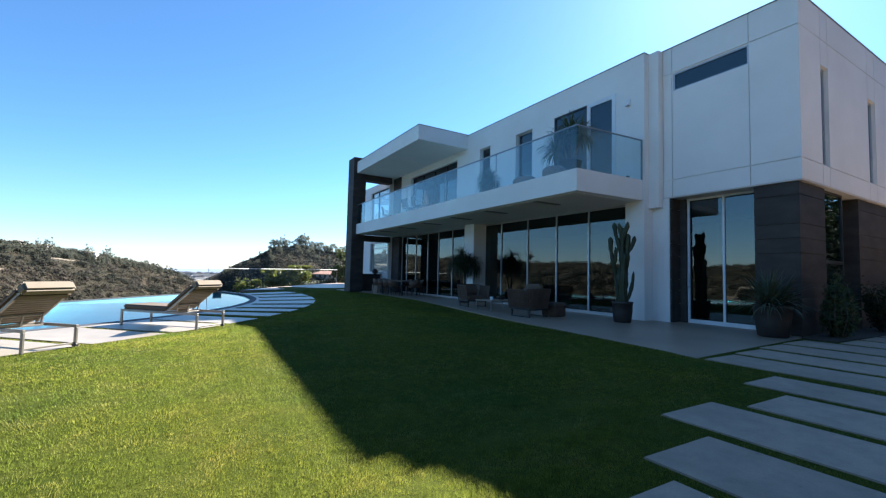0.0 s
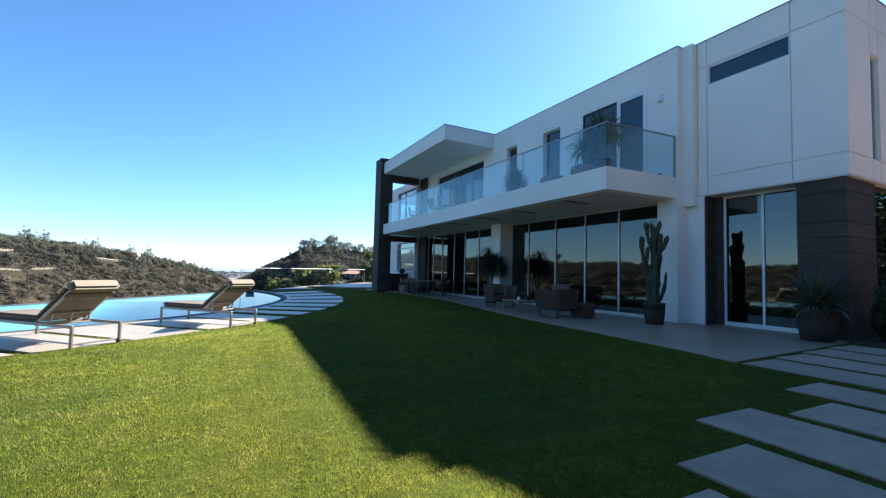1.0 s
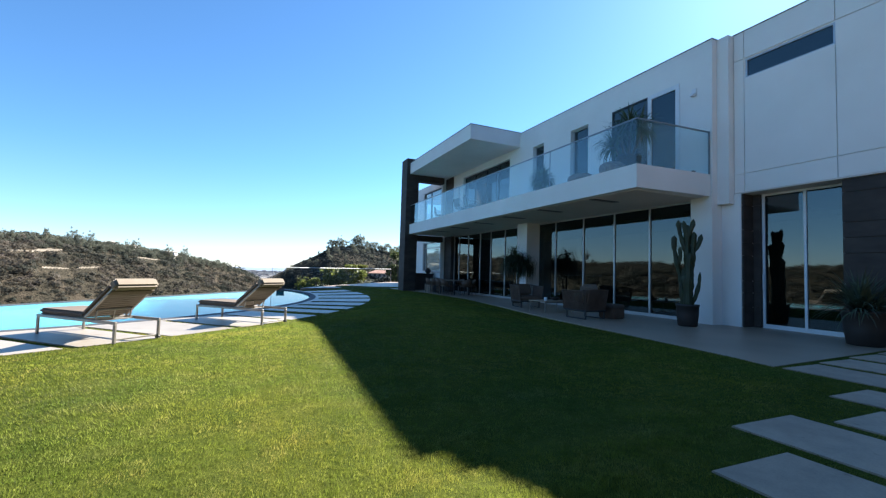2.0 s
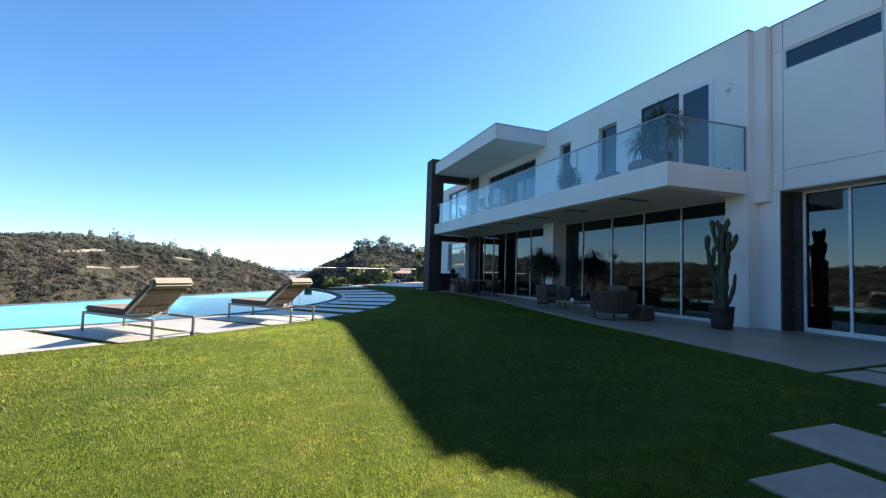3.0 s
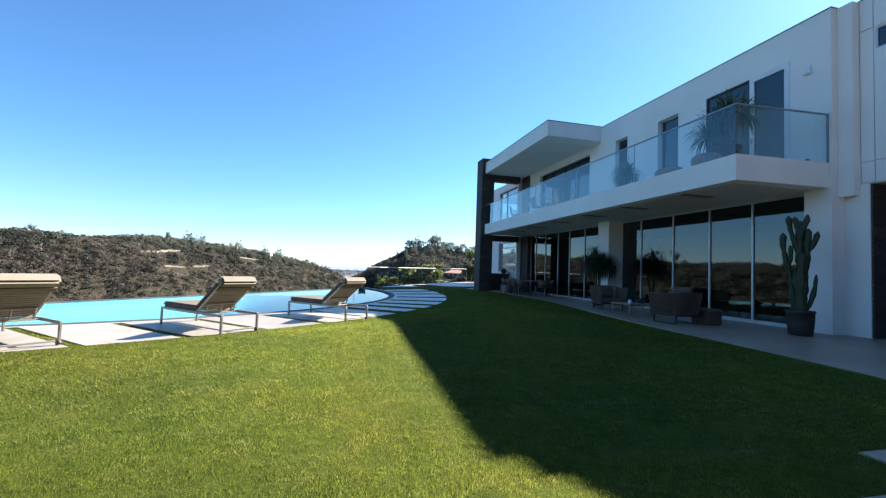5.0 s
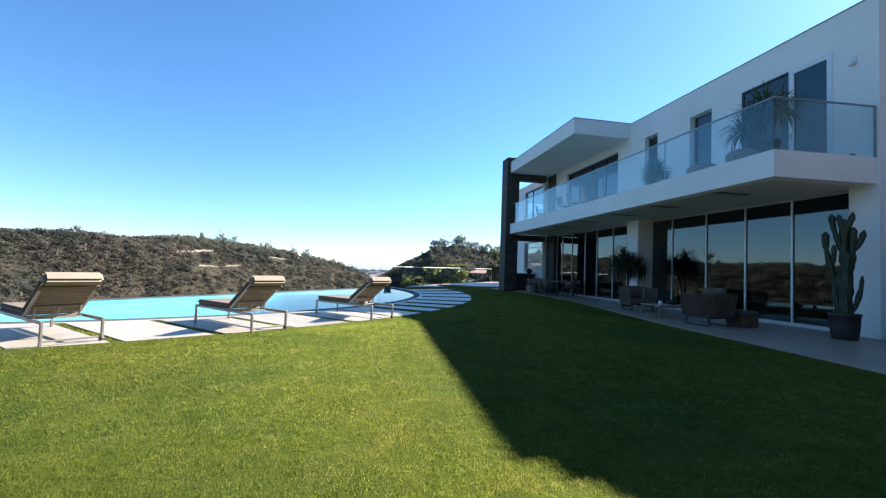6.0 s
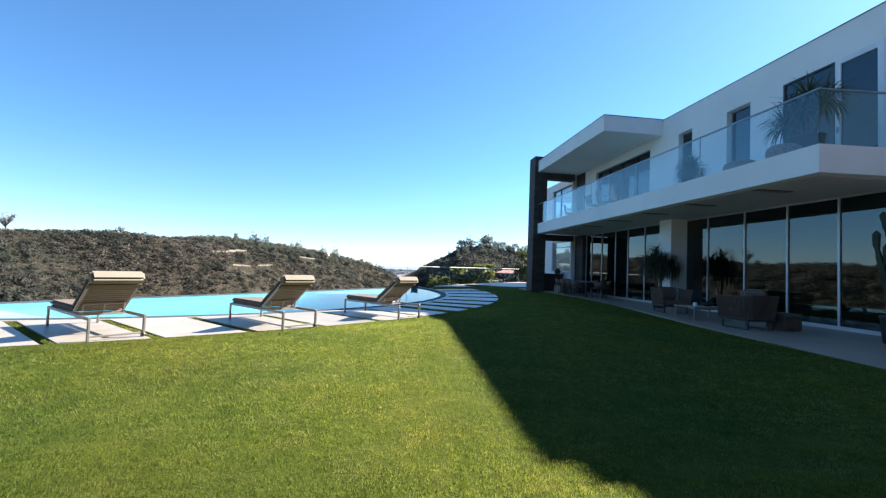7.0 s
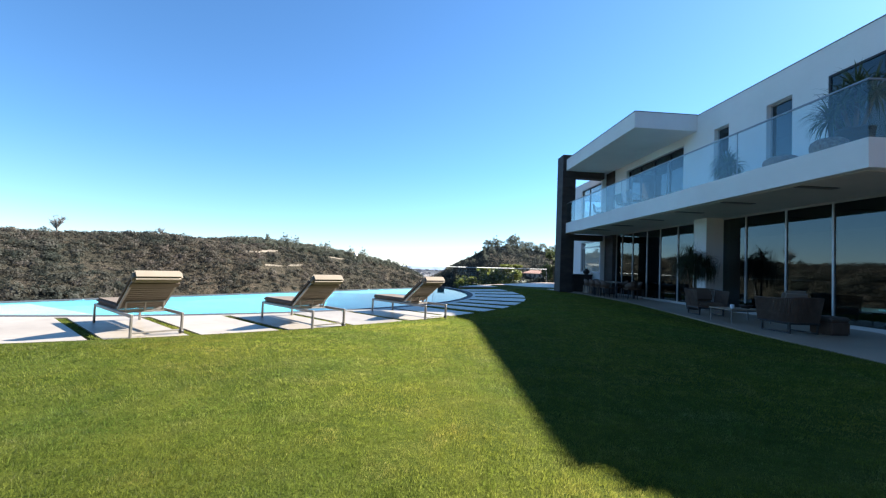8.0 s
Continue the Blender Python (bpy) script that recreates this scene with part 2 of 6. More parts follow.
SCRUB = material("chaparral_leaf", scrub_build)
# the near hill's hazy shade is put into this dark bluish green
WOODS = leafy("shade_tinted_brush_leaf", (0.020, 0.028, 0.028), (0.036, 0.045, 0.042), 0.8, 0.10, 0.1, 0.15, 0.15)
TREE_LEAF = leafy("hill_tree_leaf", (0.100, 0.112, 0.092), (0.165, 0.172, 0.138), 0.8, 0.08, 0.1, 0.5, 0.3)
GROVE = leafy("sunlit_grove_leaf", (0.060, 0.082, 0.030), (0.110, 0.132, 0.052), 0.6, 0.5, 0.2, 0.4, 0.25)
LIME = leafy("yellow_green_leaf", (0.095, 0.120, 0.028), (0.160, 0.172, 0.046), 0.6, 0.5, 0.2, 0.4, 0.25)


def lawn_build(nt, b, out):
    v = coords(nt)
    big, mid, fine = noise_of(nt, v, 0.35, 4), noise_of(nt, v, 2.2, 5), noise_of(nt, v, 70, 4, 0.7)
    c = ramp(nt, mid, [(0.3, (0.043, 0.062, 0.009)), (0.7, (0.081, 0.095, 0.017))])
    c = mixed(nt, c, ramp(nt, big, [(0.35, (0.85, 0.92, 0.9)), (0.65, (1.2, 1.1, 1.0))]), 1.0, "MULTIPLY")
    c = mixed(nt, c, ramp(nt, fine, [(0.3, (0.44, 0.48, 0.42)), (0.7, (1.30, 1.27, 1.18))]), 1.0, "MULTIPLY")
    nt.links.new(c, b.inputs["Base Color"])
    b.inputs["Roughness"].default_value, b.inputs["Specular IOR Level"].default_value = 0.9, 0.05
    bump(nt, b, fine, 1.0, 0.02)


LAWN = material("mown_lawn", lawn_build)


def water_build(nt, b, out):
    v = coords(nt)
    t = node(nt, "ShaderNodeBsdfRefraction", Color=(0.72, 0.95, 1.0, 1), Roughness=0.0, IOR=1.33)
    g = node(nt, "ShaderNodeBsdfGlossy", Roughness=0.03)
    f = node(nt, "ShaderNodeFresnel", IOR=1.2)
    m = nt.nodes.new("ShaderNodeMixShader")
    bp = node(nt, "ShaderNodeBump", Strength=0.12, Distance=0.01)
    nt.links.new(noise_of(nt, v, 2.5, 3), bp.inputs["Height"])
    for n in (t, g, f):
        nt.links.new(bp.outputs["Normal"], n.inputs["Normal"])
    nt.links.new(f.outputs[0], m.inputs[0])
    nt.links.new(t.outputs[0], m.inputs[1])
    nt.links.new(g.outputs[0], m.inputs[2])
    nt.links.new(m.outputs[0], out.inputs["Surface"])


WATER = material("pool_water", water_build)
POOL_TILE = surface("pool_plaster", (0.075, 0.312, 0.374), (0.106, 0.356, 0.418), 0.8, 40, 0.5, relief=0.0)
SHELF = surface("pale_pool_shelf", (0.27, 0.36, 0.40), (0.33, 0.42, 0.46), 0.8, 40, 0.5, relief=0.0)
COPING = surface("dark_pool_coping", (0.040, 0.046, 0.054), (0.065, 0.073, 0.084), 2, 60, 0.7, relief=0.001, spec=0.2)


def land_build(nt, b, out):
    v = coords(nt)
    big, mid, fine = noise_of(nt, v, 0.012, 5, 0.6), noise_of(nt, v, 0.09, 6, 0.65), noise_of(nt, v, 0.8, 5, 0.7)
    c = ramp(nt, mid, [(0.32, (0.029, 0.028, 0.022)), (0.5, (0.045, 0.041, 0.032)), (0.74, (0.072, 0.061, 0.05))])
    c = mixed(nt, c, ramp(nt, big, [(0.35, (0.8, 0.85, 0.8)), (0.65, (1.2, 1.1, 1.0))]), 1.0, "MULTIPLY")
    c = mixed(nt, c, ramp(nt, fine, [(0.3, (0.5, 0.5, 0.5)), (0.7, (1.4, 1.35, 1.3))]), 1.0, "MULTIPLY")
    nt.links.new(c, b.inputs["Base Color"])
    b.inputs["Roughness"].default_value, b.inputs["Specular IOR Level"].default_value = 0.95, 0.1
    bump(nt, b, fine, 1.0, 1.2)


LAND = material("chaparral_land", land_build)
# distance haze is mixed into the pale blue of plain, sea and town
PLAIN = surface("haze_tinted_plain", (0.115, 0.130, 0.160), (0.165, 0.180, 0.205), 0.004, 0.05, 0.9, relief=0.0)
SEA = surface("haze_tinted_sea", (0.150, 0.195, 0.260), (0.170, 0.215, 0.280), 0.001, 0.01, 0.6, relief=0.0)
FAR_TOWN = leafy("haze_tinted_buildings", (0.190, 0.190, 0.210), (0.320, 0.305, 0.300), 0.9, 0.004, 0.1, 0.0, 0.45)


# ---- mesh helpers ----
def box(bm, x0, x1, y0, y1, z0, z1, bevel=0.0):
    made = bmesh.ops.create_cube(bm, size=1.0, matrix=Matrix.LocRotScale(((x0 + x1) / 2, (y0 + y1) / 2, (z0 + z1) / 2), None, (x1 - x0, y1 - y0, z1 - z0)))
    if bevel:
        edges = list({e for v in made["verts"] for e in v.link_edges})
        bmesh.ops.bevel(bm, geom=edges, offset=bevel, segments=2, affect="EDGES")
    return made["verts"]


def tube(bm, points, radius, seg=8, close=True):
    """A round bar along points; radius: one number or one for each point."""
    pts = [Vector(p) for p in points]
    rad = radius if isinstance(radius, (list, tuple)) else [radius] * len(pts)
    rings = []
    for i, p in enumerate(pts):
        d = (pts[min(i + 1, len(pts) - 1)] - pts[max(i - 1, 0)]).normalized()
        q = d.to_track_quat("Z", "Y")
        rings.append([bm.verts.new(p + q @ Vector((rad[i] * math.cos(a), rad[i] * math.sin(a), 0))) for a in (2 * math.pi * k / seg for k in range(seg))])
    for r0, r1 in zip(rings, rings[1:]):
        for k in range(seg):
            bm.faces.new((r0[k], r0[(k + 1) % seg], r1[(k + 1) % seg], r1[k])).smooth = seg > 6
    if close:
        bm.faces.new(rings[0][::-1])
        bm.faces.new(rings[-1])


def lathe(bm, profile, seg=24, centre=(0, 0)):
    """A turned form from (radius, height) pairs."""
    rings = [[bm.verts.new((centre[0] + r * math.cos(a), centre[1] + r * math.sin(a), z)) for a in (2 * math.pi * k / seg for k in range(seg))] for r, z in profile]
    for r0, r1 in zip(rings, rings[1:]):
        for k in range(seg):
            bm.faces.new((r0[k], r0[(k + 1) % seg], r1[(k + 1) % seg], r1[k])).smooth = True
    bm.faces.new(rings[0][::-1])
    bm.faces.new(rings[-1])


def bar(bm, a, b, w, h):
    """A square bar from a to b, w across and h high."""
    a, b = Vector(a), Vector(b)
    m = Matrix.Translation((a + b) / 2) @ (b - a).to_track_quat("X", "Z").to_matrix().to_4x4() @ Matrix.Diagonal(((b - a).length, w, h, 1))
    made = bmesh.ops.create_cube(bm, size=1.0, matrix=m)
    bmesh.ops.bevel(bm, geom=list({e for v in made["verts"] for e in v.link_edges}), offset=min(w, h) * 0.12, segments=1, affect="EDGES")


def solid(bm, xs, ys, zs, holes):
    """A block cut by the planes xs, ys, zs, without the cells whose middle lies in one of holes (x0, x1, y0, y1, z0, z1)."""
    xs, ys, zs = sorted(set(xs)), sorted(set(ys)), sorted(set(zs))
    def full(i, j, k):
        if not (0 <= i < len(xs) - 1 and 0 <= j < len(ys) - 1 and 0 <= k < len(zs) - 1):
            return False
        c = ((xs[i] + xs[i + 1]) / 2, (ys[j] + ys[j + 1]) / 2, (zs[k] + zs[k + 1]) / 2)
        return not any(h[0] < c[0] < h[1] and h[2] < c[1] < h[3] and h[4] < c[2] < h[5] for h in holes)
    seen = {}
    def v(i, j, k):
        if (i, j, k) not in seen:
            seen[i, j, k] = bm.verts.new((xs[i], ys[j], zs[k]))
        return seen[i, j, k]
    for i in range(len(xs) - 1):
        for j in range(len(ys) - 1):
            for k in range(len(zs) - 1):
                if not full(i, j, k):
                    continue
                if not full(i - 1, j, k):
                    bm.faces.new((v(i, j, k), v(i, j, k + 1), v(i, j + 1, k + 1), v(i, j + 1, k)))
                if not full(i + 1, j, k):
                    bm.faces.new((v(i + 1, j, k), v(i + 1, j + 1, k), v(i + 1, j + 1, k + 1), v(i + 1, j, k + 1)))
                if not full(i, j - 1, k):
                    bm.faces.new((v(i, j, k), v(i + 1, j, k), v(i + 1, j, k + 1), v(i, j, k + 1)))
                if not full(i, j + 1, k):
                    bm.faces.new((v(i, j + 1, k), v(i, j + 1, k + 1), v(i + 1, j + 1, k + 1), v(i + 1, j + 1, k)))
                if not full(i, j, k - 1):
                    bm.faces.new((v(i, j, k), v(i, j + 1, k), v(i + 1, j + 1, k), v(i + 1, j, k)))
                if not full(i, j, k + 1):
                    bm.faces.new((v(i, j, k + 1), v(i + 1, j, k + 1), v(i + 1, j + 1, k + 1), v(i, j + 1, k + 1)))


def wall_along_y(bm, x0, x1, y0, y1, z0, z1, openings):
    solid(bm, [x0, x1], [y0, y1, *[c for o in openings for c in o[:2]]], [z0, z1, *[c for o in openings for c in o[2:]]],
          [(x0 - 1, x1 + 1, *o) for o in openings])


def wall_along_x(bm, x0, x1, y0, y1, z0, z1, openings):
    solid(bm, [x0, x1, *[c for o in openings for c in o[:2]]], [y0, y1], [z0, z1, *[c for o in openings for c in o[2:]]],
          [(o[0], o[1], y0 - 1, y1 + 1, o[2], o[3]) for o in openings])


def mesh(name, bm, mat):
    me = bpy.data.meshes.new(name)
    bm.to_mesh(me)
    bm.free()
    me.materials.append(mat)
    return me


def piece(name, bm, mat, label, category="", kind="structure", group=""):
    """One mesh as a top-level thing or piece of the setting."""
    return tagged(new(name, mesh(name, bm, mat)), label, category or name.replace("_", " "), group, kind)


def thing(name, label, category, at=(0, 0, 0), turn=0.0, group="", kind=""):
    ob = tagged(new(name), label, category, group, kind)
    ob.empty_display_size = 0.2
    ob.matrix_basis = pose(*at, 0, 0, turn)
    return ob


def part(name, bm, mat, parent, label=""):
    ob = new(name, mesh(name, bm, mat) if isinstance(bm, bmesh.types.BMesh) else bm)
    ob.parent = parent
    return tagged(ob, label)


def boxes(*list_of, bevel=0.0):
    bm = bmesh.new()
    for b in list_of:
        box(bm, *b, bevel=bevel)
    return bm


def raw(name, verts, faces, mat, smooth=False):
    me = bpy.data.meshes.new(name)
    me.from_pydata(verts.tolist() if hasattr(verts, "tolist") else verts, [], faces.tolist() if hasattr(faces, "tolist") else faces)
    me.materials.append(mat)
    if smooth:
        me.shade_smooth()
    return me


# ---- ground: one sheet from the house's plateau over the valley and the hills to the coast ----
def smooth(a, b, x):
    t = np.clip((x - a) / (b - a), 0, 1)
    return t * t * (3 - 2 * t)


def crest(az):
    """The hills' skyline, in degrees above the horizon, by bearing from the y axis."""
    # behind the camera the unseen skyline is raised to cut low sky light
    left = np.interp(az, [-180, -130, -100, -80, -55, -43, -36, -27, -20, -14, -10, -6.5, -4, -1, 2], [17.0, 10.0, 3.2, 1.8, 1.4, 1.55, 1.9, 2.1, 2.0, 1.45, 1.0, 0.5, 0.0, -0.9, -2.3])
    right = np.interp(az, [1, 3.2, 5.0, 8, 9.3, 12.4, 15, 18, 24, 35, 60, 100, 140, 180], [-2.3, -1.2, 0.1, 1.6, 2.5, 2.8, 2.4, 2.1, 2.0, 2.2, 2.4, 6.0, 14.0, 17.0])
    return np.maximum(left, right)


def land_height(x, y):
    az = np.degrees(np.arctan2(x, y))
    r = np.hypot(x, y)
    top_at = np.where(az < 1.5, 330 + 60 * np.sin(np.radians(az * 2.3)), 270 + 40 * np.sin(np.radians(az * 3)))
    top = 1.15 + top_at * np.tan(np.radians(crest(az)))
    floor_z = -48.0
    face = smooth(top_at - 150, top_at, r) * (1 - smooth(top_at + 10, top_at + 260, r))
    hills = floor_z + (top - floor_z) * face
    far = np.where(r > top_at, np.maximum(hills, -22 - 8 * smooth(500, 900, r)), hills)
    far = np.where(r > top_at + 250, -22 - 8 * smooth(500, 900, r) + 24 * smooth(1500, 4900, r), far)
    out = np.maximum.reduce([-x - 11 + 0 * r, (y - 44.0), (-y - 16), (x - 32), (-0.82 * x + 0.57 * y - 17.5)])
    near = -2.6 + (-45.4) * smooth(0, 95, out)
    return np.where(r < top_at - 150, near, far)


def fold(x, y):
    """Gullies and spurs of the hillsides."""
    r = np.hypot(x, y)
    amt = 5.0 * smooth(140, 230, r) * (1 - smooth(330, 420, r))
    return amt * (0.6 * np.sin(x * 0.045 + 1.3 * np.sin(y * 0.021)) + 0.4 * np.sin(y * 0.08 + x * 0.033))


rings = np.concatenate([np.linspace(1, 60, 16), np.linspace(66, 170, 24), np.linspace(173, 420, 100), np.geomspace(430, 4900, 36)])
turns = np.radians(np.concatenate([np.linspace(-180, -62, 60), np.linspace(-60, 26, 240), np.linspace(28, 178, 60)]))
RR, AA = np.meshgrid(rings, turns, indexing="ij")
GX, GY = RR * np.sin(AA), RR * np.cos(AA)
GZ = land_height(GX, GY)
crest_r = np.where(np.degrees(AA) < 1.5, 330 + 60 * np.sin(AA * 2.3), 270 + 40 * np.sin(AA * 3))
GZ = GZ + fold(GX, GY) * (1 - np.exp(-((RR - crest_r) / 25.0) ** 2))
nr, na = RR.shape
idx = np.arange(nr * na).reshape(nr, na)
a0, a1 = idx[:-1], idx[1:]
quads = np.stack([a0, np.roll(a0, -1, 1), np.roll(a1, -1, 1), a1], -1).reshape(-1, 4)[:, ::-1]
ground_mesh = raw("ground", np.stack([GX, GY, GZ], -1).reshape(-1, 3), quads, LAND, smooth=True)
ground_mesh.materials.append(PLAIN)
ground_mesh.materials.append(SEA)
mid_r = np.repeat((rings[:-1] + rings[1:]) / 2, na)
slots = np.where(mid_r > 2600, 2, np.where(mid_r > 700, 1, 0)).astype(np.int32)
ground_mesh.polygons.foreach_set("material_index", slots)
tagged(new("ground", ground_mesh), "dry brown chaparral hillsides running out to a haze-tinted coastal plain and sea", "ground", kind="structure")


def land_at(x, y):
    a = math.atan2(x, y)
    r = math.hypot(x, y)
    cr = 330 + 60 * math.sin(a * 2.3) if math.degrees(a) < 1.5 else 270 + 40 * math.sin(a * 3)
    return float(land_height(np.array(x), np.array(y)) + fold(np.array(x), np.array(y)) * (1 - np.exp(-((r - cr) / 25.0) ** 2)))


# ---- lawn, pool and paving round it ----
POOL_C, POOL_R = Vector((-10.64, 21.15)), 13.09
DECK_C, DECK_R = Vector((-13.73, 22.98)), 19.04
DECK_Z = -0.08


def on_circle(c, r, deg):
    return Vector((c.x + r * math.cos(radians(deg)), c.y + r * math.sin(radians(deg))))


def meet(c, r, p, d):
    """Where the line from p along d leaves the circle on p's side."""
    f = p - c
    b, q = f.dot(d), f.dot(f) - r * r
    s = b * b - q
    return p + d * (-b - math.sqrt(s)) if s > 0 else None


def plate(bm, loop, z0, z1):
    """A flat slab with the outline loop, from z0 to z1."""
    top = [bm.verts.new((p[0], p[1], z1)) for p in loop]
    low = [bm.verts.new((p[0], p[1], z0)) for p in loop]
    n = len(loop)
    faces = [bm.faces.new(top), bm.faces.new(low[::-1])]
    for k in range(n):
        faces.append(bm.faces.new((low[k], low[(k + 1) % n], top[(k + 1) % n], top[k])))
    bmesh.ops.recalc_face_normals(bm, faces=faces)


# lawn: a soft sheet from the patio down to the pool deck
PATIO_EDGE = [(6.55, 3.55), (6.7, 4.1), (6.82, 5.0), (7.0, 6.4), (7.3, 8.9), (7.95, 12.5), (8.7, 17.0), (8.95, 22.0), (8.3, 27.0)]


def lawn_height(x, y):
    """The lawn swells a little between deck and patio."""
    x, y = np.asarray(x, float), np.asarray(y, float)
    d = np.hypot(x - DECK_C.x, y - DECK_C.y) - DECK_R
    q = np.interp(y, [e[1] for e in PATIO_EDGE], [e[0] for e in PATIO_EDGE]) - x
    swell = 0.08 * smooth(0.1, 2.0, d) * smooth(5.0, 10.0, y) * smooth(0.2, 2.5, q)
    dip = 0.065 * (1 - smooth(2.5, 6.0, y)) * smooth(0.15, 1.0, np.maximum(1.5 - x, y - 1.0 - 0.36 * x)) * smooth(0.2, 2.5, q)
    pads = smooth(-0.1, 0.3, np.minimum(x - 1.5, 1.3 + 0.36 * x - y))
    return -0.02 - 0.07 * (1 - smooth(-0.2, 1.6, d)) - 0.012 * (1 - smooth(-0.4, -0.05, d)) + swell - dip + 0.012 * pads + 0.010 * (1 - pads) * np.sin(x * 0.9 + 0.4 * y) * np.clip(d / 3, 0, 1)


def lawn_z(x, y):
    return float(lawn_height(x, y))


EDGE_RUN = [(1.0, 25.75), (2.55, 26.9), (4.85, 30.75), (7.15, 34.55), (9.3, 37.9), (11.4, 40.9), (13.35, 43.55)]


def inside_edge(x, y):
    """True on the house's side of the terrace's outer edge and the pool."""
    x, y = np.asarray(x, float), np.asarray(y, float)
    return ((y < 20) | (x > 2.0)) & (y < np.interp(x, [e[0] for e in EDGE_RUN], [e[1] for e in EDGE_RUN]) - 1.2)


LAWN_X, LAWN_Y = np.arange(-14, 12.01, 0.4), np.arange(-14, 30.01, 0.4)
bm = bmesh.new()
grid = {}
for i, x in enumerate(LAWN_X):
    for j, y in enumerate(LAWN_Y):
        if math.hypot(x - DECK_C.x, y - DECK_C.y) > DECK_R - 6.9 and math.hypot(x - POOL_C.x, y - POOL_C.y) > POOL_R + 0.25 and inside_edge(x, y):
            grid[i, j] = bm.verts.new((x, y, lawn_z(x, y)))
for (i, j) in list(grid):
    k = [(i, j), (i + 1, j), (i + 1, j + 1), (i, j + 1)]
    if all(q in grid for q in k):
        bm.faces.new([grid[q] for q in k]).smooth = True
piece("lawn", bm, LAWN, "short mown green lawn between the pool deck and patio", "lawn")

# pool: a basin with plastered floor and walls, its far edge level with the water
far_a, far_b = Vector((-16.4, 0.9)), Vector((1.15, 25.9))
near_arc = [on_circle(POOL_C, POOL_R, a) for a in np.linspace(-93.0, 22.5, 60)]
tip_arc = [Vector((1.25, 26.45)), Vector((0.95, 26.3))]
pool_loop = near_arc + tip_arc + [far_b + (far_a - far_b) * t for t in np.linspace(0.03, 0.70, 12)]
bm = bmesh.new()
low = [bm.verts.new((p.x, p.y, -1.45)) for p in pool_loop]
high = [bm.verts.new((p.x, p.y, -0.13)) for p in pool_loop]
bm.faces.new(low)
n = len(pool_loop)
for k in range(n):
    bm.faces.new((high[k], high[(k + 1) % n], low[(k + 1) % n], low[k]))
bmesh.ops.recalc_face_normals(bm, faces=bm.faces)
for f in bm.faces:
    f.normal_flip()
pool = thing("pool", "curved infinity pool of clear turquoise water", "pool", kind="structure")
part("basin", bm, POOL_TILE, pool, "turquoise plastered basin")
bm = bmesh.new()
sheet = bm.faces.new([bm.verts.new((p.x, p.y, -0.125)) for p in pool_loop])
sheet.normal_update()
if sheet.normal.z < 0:
    sheet.normal_flip()
w = part("water", bm, WATER, pool, "still turquoise water")
w.visible_shadow = False
bm = bmesh.new()
plate(bm, [(-9.3, 10.9), (-5.95, 9.02), (-7.5, 8.6), (-9.5, 8.25), (-11.0, 8.2)], -1.44, -0.42)
part("shelf", bm, SHELF, pool, "pale shallow shelf under water")
bm = bmesh.new()
ring_in = [on_circle(POOL_C, POOL_R, a) for a in np.linspace(-95, 24, 71)]
ring_out = [on_circle(POOL_C, POOL_R + 0.24, a) for a in np.linspace(-95, 24, 71)]
plate(bm, ring_in + ring_out[::-1], -0.4, -0.077)
part("coping", bm, COPING, pool, "dark stone edge band")
bm = bmesh.new()
fd = (far_b - far_a).normalized()
fn = Vector((-fd.y, fd.x))
plate(bm, [far_a + fn * 0.006, far_b + fn * 0.006, far_b + fn * 0.25, far_a + fn * 0.25], -2.4, -0.104)
part("overflow_wall", bm, COPING, pool, "dark overflow edge")

# pale slabs between pool and lawn, parted by strips of turf
GAPS = [-8.0, -6.6, -5.3, -3.9, -2.6, -1.25, 0.1, 1.45, 2.63, 3.97, 5.29, 6.75, 8.3, 9.83, 11.25, 12.7, 14.5, 16.7, 18.9, 20.9, 22.5]
deck = thing("pool_deck", "pale stone slabs with turf joints round the pool", "deck", kind="structure")


def gap_half(s):
    return 0.085 if s < 9 else 0.29


def gap_line(s):
    turn = 136 + 6.2 * min(max(s - 9, 0), 13.5)
    d = Vector((math.cos(radians(turn)), math.sin(radians(turn))))
    base = 136
    nrm = Vector((math.sin(radians(base)), -math.cos(radians(base))))
    along = Vector((-nrm.y, nrm.x))
    f = nrm * s
    g = f - DECK_C
    b = g.dot(along)
    t = [-b - math.sqrt(max(b * b - g.dot(g) + DECK_R ** 2, 0)), -b + math.sqrt(max(b * b - g.dot(g) + DECK_R ** 2, 0))]
    pts = [f + along * q for q in t]
    front = max(pts, key=lambda p: p.x - 0.6 * p.y)
    return front, d


def slab_corner(s, inner):
    front, d = gap_line(s)
    return meet(POOL_C, inner, front, d) or front + d * 2.4, front


for s0, s1 in zip(GAPS, GAPS[1:]):
    (i0, f0), (i1, f1) = slab_corner(s0 + gap_half(s0), POOL_R + 0.37), slab_corner(s1 - gap_half(s1), POOL_R + 0.37)
    def arc(c, r, p, q, n=6):
        a, b = math.atan2(p.y - c.y, p.x - c.x), math.atan2(q.y - c.y, q.x - c.x)
        return [Vector((c.x + r * math.cos(a + (b - a) * k / n), c.y + r * math.sin(a + (b - a) * k / n))) for k in range(n + 1)]
    bm = bmesh.new()
    plate(bm, arc(DECK_C, DECK_R, f0, f1) + arc(POOL_C, (i1 - POOL_C).length, i1, i0), DECK_Z - 0.1, DECK_Z)
    part("slab", bm, TRAVERTINE, deck)
bm = bmesh.new()
